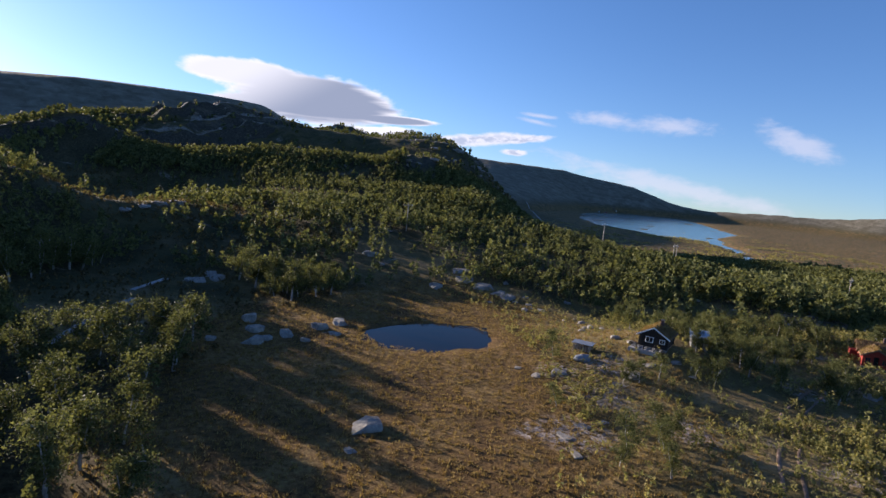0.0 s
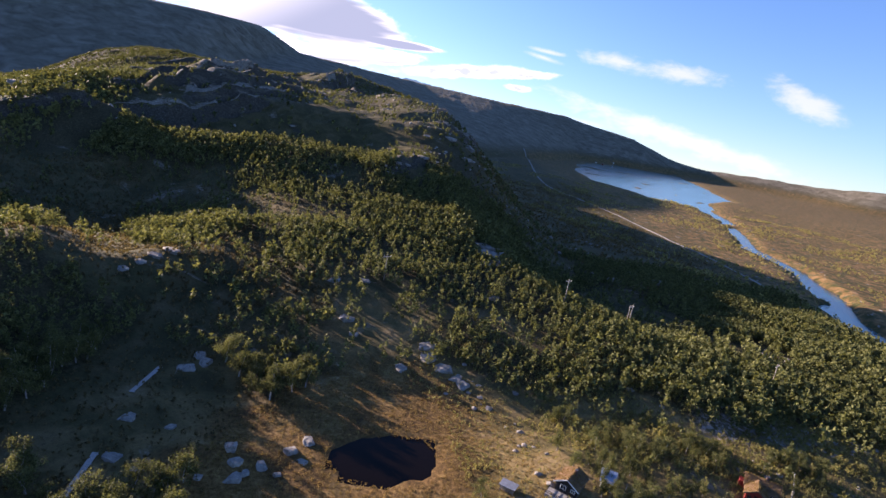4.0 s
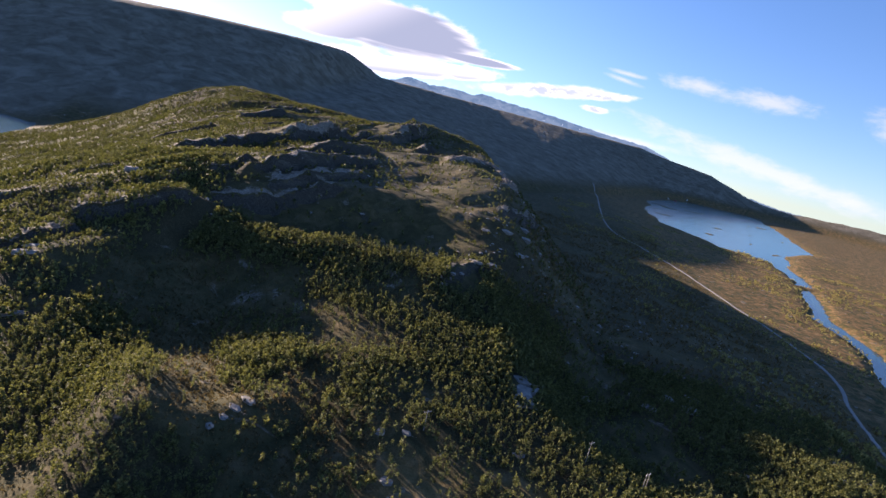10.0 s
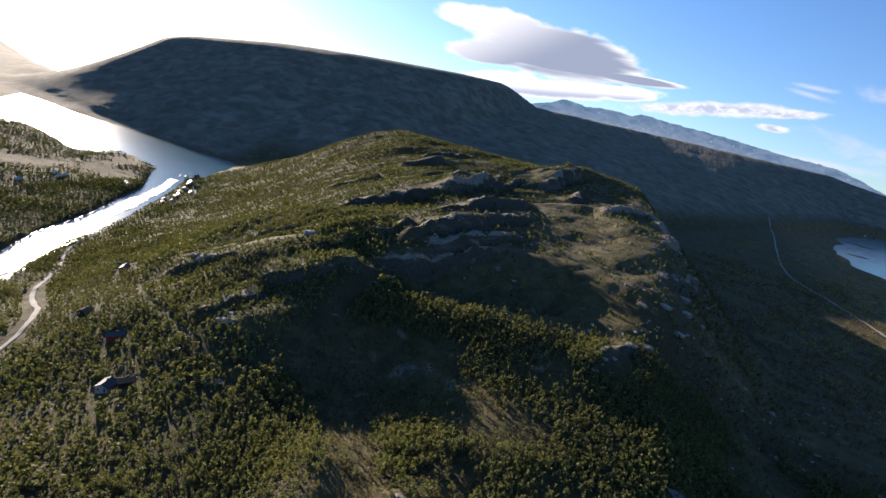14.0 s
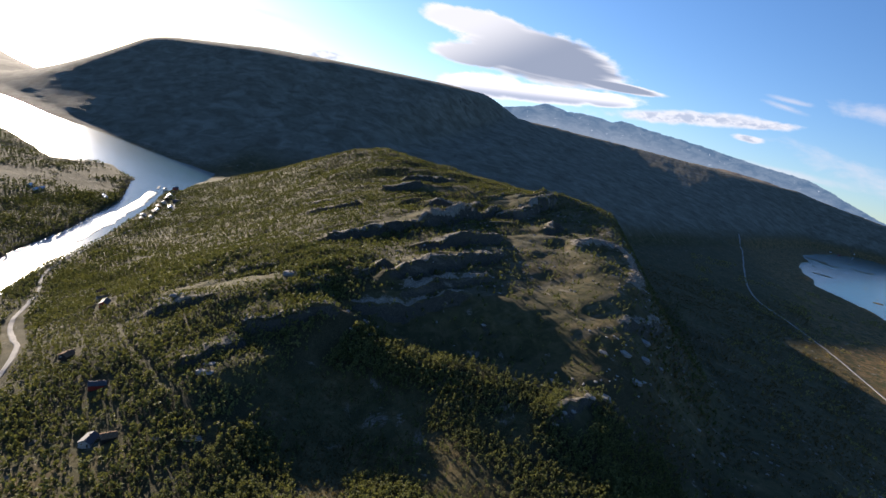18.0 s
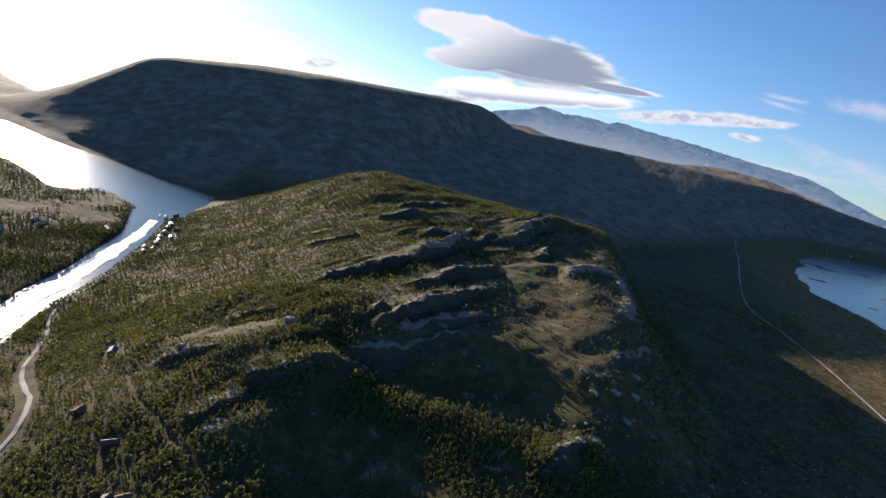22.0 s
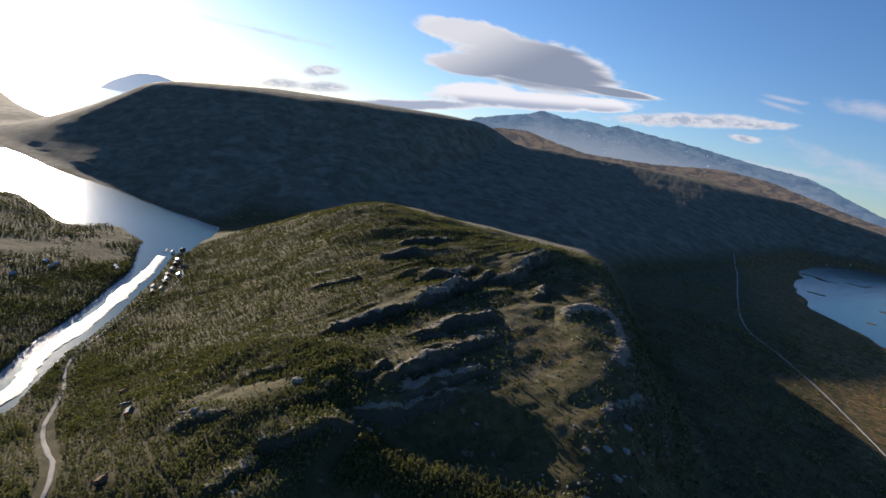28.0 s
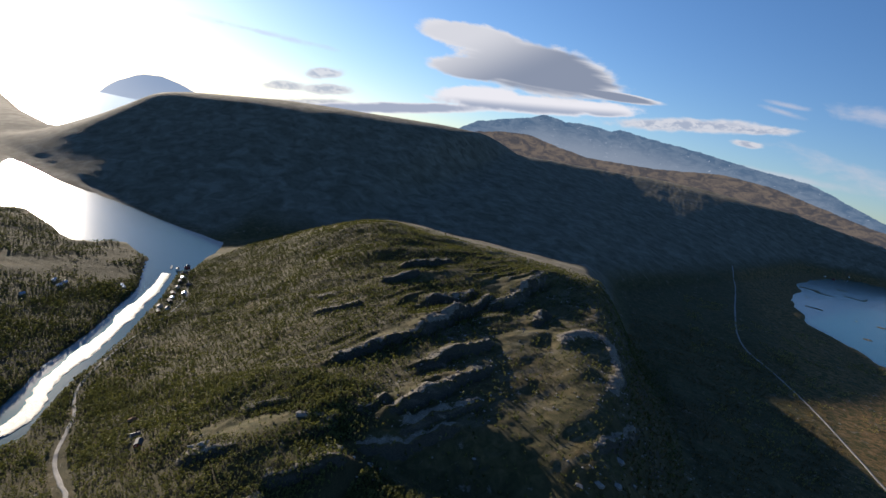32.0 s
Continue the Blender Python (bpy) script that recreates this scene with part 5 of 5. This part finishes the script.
def crowns(x, y, tall, wide, lobes, leaves, leaf, r):
    """Triangles for the crowns of many trees: lobes on an egg, each with loose leaves."""
    m = len(x)
    z = land(x, y)
    v = r.normal(size=(m, lobes, 3))
    v /= np.linalg.norm(v, axis=-1, keepdims=True)
    v *= r.uniform(0.35, 0.95, (m, lobes, 1))
    v[:, 0] = (0, 0, 0.95)
    c = np.stack([v[..., 0] * wide[:, None], v[..., 1] * wide[:, None], tall[:, None] * (0.55 + 0.38 * v[..., 2])], -1)
    c[..., :2] *= 1.2 - 0.6 * (c[..., 2:] / tall[:, None, None])
    near = np.clip(r.normal(size=(m, lobes, leaves, 3)), -1.7, 1.7) * (wide[:, None, None, None] * np.array([0.18, 0.18, 0.24]))
    p = c[:, :, None, :] + near
    base = np.stack([x, y, z], -1)[:, None, None, :] + p
    size = leaf * (tall / tall.mean())[:, None, None, None, None] * r.uniform(0.55, 1.35, (m, lobes, leaves, 1, 1))
    tri = r.normal(size=(m, lobes, leaves, 3, 3))
    tri -= tri.mean(-2, keepdims=True)
    tri /= np.linalg.norm(tri, axis=-1, keepdims=True)
    return (base[..., None, :] + tri * size).reshape(-1, 3)


def forest(name, label, count, area, tall_range, lobes, leaves, leaf, seed, keep, mat=None, wide=(0.2, 0.32), category="forest"):
    """Many plants in one mesh."""
    r = np.random.RandomState(seed)
    x, y = r.uniform(area[0], area[1], count), r.uniform(area[2], area[3], count)
    ok = r.rand(count) < keep(x, y)
    x, y = x[ok], y[ok]
    z = land(x, y)
    ok = z > WATER + 0.5
    x, y = x[ok], y[ok]
    tall = r.uniform(tall_range[0], tall_range[1], len(x)) * (0.7 + 0.6 * field(x, y, 38, 61))
    verts = crowns(x, y, tall, tall * r.uniform(wide[0], wide[1], len(x)), lobes, leaves, leaf, r)
    faces = np.arange(len(verts)).reshape(-1, 3)
    return tagged(mesh_object(name, verts, faces, mat or BIRCH, smooth=False), label, category, kind="stuff")


NEAR = lambda x, y: sstep(118, 100, y) * sstep(120, 100, x) * sstep(-75, -60, x)
forest("birch_forest", "dense mountain birch wood with yellowing leaves", 23000, (-170, 210, 20, 215), (3.2, 5.4), 6, 7, 0.39, 3, lambda x, y: wooded(x, y) * sstep(215, 190, y) * (1 - NEAR(x, y)) * sstep(210, 150, x), None, (0.25, 0.37))
forest("birch_hillside", "birch wood climbing the dark front of the hill", 22000, (-170, 210, 185, 350), (3.0, 5.2), 5, 7, 0.44, 14, lambda x, y: wooded(x, y) * sstep(185, 215, y) * sstep(350, 315, y) * sstep(210, 150, x), None, (0.25, 0.37))
forest("birch_thicket", "young mountain birches round the open bog", 2200, (-110, 125, 12, 125), (2.2, 4.8), 9, 20, 0.18, 13, lambda x, y: wooded(x, y) * NEAR(x, y) * 0.26)
forest("birch_scrub", "low birch scrub on the upper slopes", 88000, (-860, 120, 290, 1250), (1.8, 3.8), 3, 3, 0.86, 4, lambda x, y: np.maximum(0.4 + 0.6 * wooded(x, y), 0.95 * sstep(-230, -320, x)) * sstep(290, 360, y) * sstep(1250, 1000, y) * np.maximum(0.22 + 0.78 * sstep(-150, -260, x - 0.1 * (y - 400)), 0.5 * sstep(800, 950, y)) * (1 - 0.95 * clearing(x, y)) * (1 - sstep(0.25, 0.6, ribs_at(x, y)[1])) * (1 - sstep(0.2, 0.5, horseshoe(x, y)[1])), SCRUB, (0.35, 0.6))
forest("birch_wood_low", "birch wood on the slope down to the rapids", 48000, (-640, -150, -60, 420), (2.2, 4.0), 3, 4, 0.7, 5, lambda x, y: (0.4 + 0.6 * wooded(x, y)) * (1 - clear_ways(x, y)) * (1 - 0.95 * clearing(x, y)) * sstep(-150, -170, x + 0.1 * y), SCRUB, (0.34, 0.5))
forest("birch_slope", "open birch wood falling towards the river", 18000, (100, 400, 20, 440), (3.0, 5.4), 5, 6, 0.47, 25, lambda x, y: (0.3 + 0.7 * sstep(0.40, 0.50, rough_field(x, y, 50, 3, 55) + 0.5)) * sstep(100, 150, x) * sstep(420, 330, y + 0.2 * x) * (1 - clear_ways(x, y)), None, (0.26, 0.4))
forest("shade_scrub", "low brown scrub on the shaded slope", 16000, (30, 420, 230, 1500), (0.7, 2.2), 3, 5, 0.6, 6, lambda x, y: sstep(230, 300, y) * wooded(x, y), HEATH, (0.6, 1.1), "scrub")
forest("river_willow", "willow thickets along the river and over the plain", 24000, (180, 1100, 100, 1900), (1.2, 4.0), 4, 5, 0.7, 7, lambda x, y: sstep(0.52, 0.6, rough_field(x, y, 70, 3, 81) + 0.5 + 0.2 * sstep(60, 20, np.abs(x - river_right(y) + 50))), SHRUB, (0.5, 1.0), "scrub")
forest("heath_shrub", "low willow and juniper shrubs on the heath", 34000, (2, 130, 20, 140), (0.25, 1.1), 3, 7, 0.13, 8, lambda x, y: (0.22 + 0.78 * sstep(0.5, 0.58, rough_field(x, y, 18, 3, 82) + 0.5)) * sstep(0.8, 1.15, ((x - 1) / np.where(x > 1, 15, 27)) ** 2 + ((y - 72) / 44) ** 2), SHRUB, (0.5, 1.0), "scrub")
# low plants added to darken hollows that lie in shade
forest("heather", "low dark plants standing in for shade in the hollows", 16000, (-190, -20, 60, 300), (0.35, 0.9), 2, 6, 0.24, 15, lambda x, y: sstep(0.5, 0.2, wooded(x, y)) * sstep(0.95, 1.1, ((x - 2) / 28) ** 2 + ((y - 70) / 46) ** 2), HEATH, (0.7, 1.3), "heather")
forest("heath_bush", "rounded sunlit willow bushes on the heath", 2600, (8, 150, 12, 165), (0.9, 2.2), 6, 16, 0.15, 16, lambda x, y: np.maximum(sstep(0.47, 0.56, rough_field(x, y, 22, 3, 84) + 0.5), 0.7 * (x > 46) * (y < 72)) * sstep(0.95, 1.2, ((x - 1) / 14) ** 2 + ((y - 72) / 44) ** 2) * sstep(5, 7, np.hypot(x - 31, y - 78)) * (1 - 0.8 * (y > 92) * (x < 30)) * sstep(7, 10, np.hypot(x - 76, y - 92)), SHRUB, (0.45, 0.75), "bushes")
forest("far_bank_scrub", "thin scrub on the far bank of the rapids", 28000, (-1400, -600, 100, 840), (1.2, 3.0), 2, 4, 1.0, 9, lambda x, y: sstep(0.32, 0.5, rough_field(x, y, 90, 3, 83) + 0.5) * sstep(10, 30, river_left(y) - x), SCRUB, (0.5, 1.0), "scrub")


def sedge():
    """Tussocks of grass over the bog."""
    r = np.random.RandomState(12)
    n, blades = 26000, 5
    x, y = r.uniform(-38, 42, n), r.uniform(20, 128, n)
    ok = r.rand(n) < sstep(1.25, 0.85, ((x - 2) / 32) ** 2 + ((y - 70) / 54) ** 2) * sstep(0.95, 1.1, ((x - 1.2) / 10.5) ** 2 + ((y - 85.5) / 7.0) ** 2)
    x, y = x[ok], y[ok]
    n = len(x)
    base = np.stack([x, y, land(x, y) - 0.03], -1)[:, None, :] + np.concatenate([r.normal(size=(n, blades, 2)) * 0.12, np.zeros((n, blades, 1))], -1)
    a = r.uniform(0, 6.28, (n, blades))
    side = np.stack([np.cos(a), np.sin(a), 0 * a], -1) * 0.06
    tip = base + np.stack([r.normal(size=(n, blades)) * 0.12, r.normal(size=(n, blades)) * 0.12, r.uniform(0.12, 0.34, (n, blades))], -1)
    verts = np.stack([base - side, base + side, tip], -2).reshape(-1, 3)
    tagged(mesh_object("sedge_tussocks", verts, np.arange(len(verts)).reshape(-1, 3), SEDGE, smooth=False), "rusty and straw-coloured sedge tussocks on the bog", "grass", kind="stuff")


sedge()


def scattered_stones():
    """Loose stones over the slopes, in one mesh."""
    r = np.random.RandomState(21)
    bm = bmesh.new()
    bmesh.ops.create_icosphere(bm, subdivisions=1, radius=1)
    unit = np.array([v.co[:] for v in bm.verts])
    tri = np.array([[v.index for v in f.verts] for f in bm.faces])
    bm.free()
    spots = []
    for count, area, dense in ((900, (85, 170, 110, 190), 0.5), (500, (-20, 120, 20, 130), 0.55), (900, (350, 1000, 200, 1500), 0.5), (900, (-260, 60, 290, 900), 0.5), (500, (40, 320, 230, 700), 0.56)):
        x, y = r.uniform(area[0], area[1], count), r.uniform(area[2], area[3], count)
        ok = (rough_field(x, y, 30, 3, 91) + 0.5 > dense) & (((x - 1) / 28) ** 2 + ((y - 70) / 48) ** 2 > 1) & (land(x, y) > WATER + 0.5)
        s = r.uniform(0.25, 0.9, ok.sum()) * (1 + (area[3] > 300) * 1.2)
        spots.append(np.stack([x[ok], y[ok], s], -1))
    spots = np.concatenate(spots)
    m = len(spots)
    z = land(spots[:, 0], spots[:, 1])
    k = 1 + r.uniform(-0.28, 0.28, (m, len(unit), 1))
    v = unit[None] * k * spots[:, 2][:, None, None] * r.uniform(0.6, 1.4, (m, 1, 3)) * np.array([1, 1, 0.65])
    v = v + np.stack([spots[:, 0], spots[:, 1], z], -1)[:, None, :]
    f = (tri[None] + (np.arange(m) * len(unit))[:, None, None]).reshape(-1, 3)
    tagged(mesh_object("scattered_stones", v.reshape(-1, 3), f, STONE, smooth=False), "loose pale stones strewn over heath and slopes", "stones", kind="stuff")


scattered_stones()


def crest_blocks():
    """Cloven blocks along the crests of the ribs and the horseshoe, in one mesh."""
    r = np.random.RandomState(31)
    bm = bmesh.new()
    bmesh.ops.create_icosphere(bm, subdivisions=1, radius=1)
    bmesh.ops.subdivide_edges(bm, edges=bm.edges[:], cuts=1, use_grid_fill=True)
    unit = np.array([v.co[:] for v in bm.verts])
    bmesh.ops.triangulate(bm, faces=bm.faces[:])
    tri = np.array([[v.index for v in f.verts] for f in bm.faces])
    bm.free()
    x, y = r.uniform(-420, 70, 60000), r.uniform(215, 960, 60000)
    bare = np.maximum(np.maximum(ribs_at(x, y)[1], 0.9 * horseshoe(x, y)[1]), 0.5 * small_ribs(x, y)[1] * (y > 330) * (x > -330))
    ok = (r.rand(len(x)) < 0.5 * sstep(0.35, 0.9, bare) * (0.3 + 0.7 * sstep(-0.1, 0.1, rough_field(x, y, 40, 2, 92))))
    x, y = x[ok][:2600], y[ok][:2600]
    m = len(x)
    size = r.uniform(0.5, 1.7, m) ** 1.3 * np.where(y < 430, 0.6, 1.0)
    shape = np.clip(unit * 1.25, -0.8, 0.8)[None] * (1 + r.uniform(-0.3, 0.3, (m, len(unit), 1)))
    v = shape * size[:, None, None] * np.stack([r.uniform(0.5, 0.9, m), r.uniform(1.0, 2.0, m), r.uniform(0.45, 0.8, m)], -1)[:, None, :]
    a = r.normal(-0.45, 0.25, m)
    c, q = np.cos(a)[:, None], np.sin(a)[:, None]
    v = np.stack([v[..., 0] * c - v[..., 1] * q, v[..., 0] * q + v[..., 1] * c, v[..., 2]], -1)
    v = v + np.stack([x, y, land(x, y) + 0.1 * size], -1)[:, None, :]
    f = (tri[None] + (np.arange(m) * len(unit))[:, None, None]).reshape(-1, 3)
    tagged(mesh_object("crest_rocks", v.reshape(-1, 3), f, CREST, smooth=False), "pale broken rock along the ribs of the hill", "rocks", kind="stuff")


crest_blocks()


# ---- single birches near the start ----
def birch_model(seed):
    """Trunk and crown meshes of one mountain birch about 5 m high."""
    r = np.random.RandomState(100 + seed)
    tall = 5.0
    bm = bmesh.new()
    stems = []
    for k in range(r.randint(1, 4)):
        lean = r.normal(size=2) * 0.35
        pts = [(lean[0] * q**1.3 * 2 + r.normal() * 0.05, lean[1] * q**1.3 * 2 + r.normal() * 0.05, tall * 0.92 * q) for q in np.linspace(0, 1, 6)]
        tube(pts, [0.10 * (1 - 0.85 * q) for q in np.linspace(0, 1, 6)], 6, bm)
        stems.append(pts)
    ends = []
    for pts in stems:
        for k in range(5):
            a = np.array(pts[r.randint(2, 6)])
            way = r.normal(size=3) * np.array([1, 1, 0.4]) + (0, 0, 0.6)
            b = a + way / np.linalg.norm(way) * r.uniform(0.5, 1.1)
            tube([tuple(a), tuple((a + b) / 2 + (0, 0, 0.08)), tuple(b)], [0.035, 0.025, 0.01], 4, bm)
            ends += [b, (a + b) / 2]
        ends.append(np.array(pts[-1]))
    trunk = bpy.data.meshes.new("trunk")
    bm.to_mesh(trunk)
    bm.free()
    trunk.materials.append(BARK)
    ends = np.array(ends)
    extra = r.normal(size=(14, 3)) * np.array([0.7, 0.7, 1.0]) + (0, 0, tall * 0.55)
    ends = np.concatenate([ends, extra])
    ends = ends[ends[:, 2] > 0.9]
    n = 90
    spread_by = r.uniform(0.22, 0.42, len(ends))
    p = ends[:, None, :] + r.normal(size=(len(ends), n, 3)) * spread_by[:, None, None]
    size = r.uniform(0.055, 0.14, (len(ends), n, 1, 1))
    tri = r.normal(size=(len(ends), n, 3, 3))
    tri -= tri.mean(-2, keepdims=True)
    tri /= np.linalg.norm(tri, axis=-1, keepdims=True)
    verts = (p[:, :, None, :] + tri * size).reshape(-1, 3)
    crown = mesh_object("crown", verts, np.arange(len(verts)).reshape(-1, 3), BIRCH, smooth=False)
    tree = new("birch_tree")
    crown.parent = tree
    t = new("trunk", trunk)
    t.parent = tree
    tagged(tree, "mountain birch with pale stems and yellow-green leaves", "birch", "birches near the tarn")
    return tree


def near_birches():
    models = [birch_model(k) for k in range(7)]
    r = np.random.RandomState(5)
    x, y = r.uniform(-70, 112, 9000), r.uniform(16, 112, 9000)
    ok = r.rand(9000) < wooded(x, y) * NEAR(x, y)
    kept, used = [], set()
    for a, b in zip(x[ok], y[ok]):
        if len(kept) < 290 and all((a - c) ** 2 + (b - d) ** 2 > (3.9 if a < -12 and b < 64 else 2.1) ** 2 for c, d in kept):
            kept.append((a, b))
    for n, (a, b) in enumerate(kept):
        k = n % len(models)
        s = r.uniform(0.8, 1.4) if a < -12 else r.uniform(0.5, 0.9)
        m = pose(a, b, height(a, b) - 0.1, 0, 0, r.uniform(0, 360)) @ Matrix.Diagonal((s * r.uniform(0.9, 1.2), s * r.uniform(0.9, 1.2), s, 1))
        if k not in used:
            used.add(k)
            models[k].matrix_world = m
        else:
            tree = copy_thing(models[k], Matrix())
            tree.matrix_basis = m


near_birches()
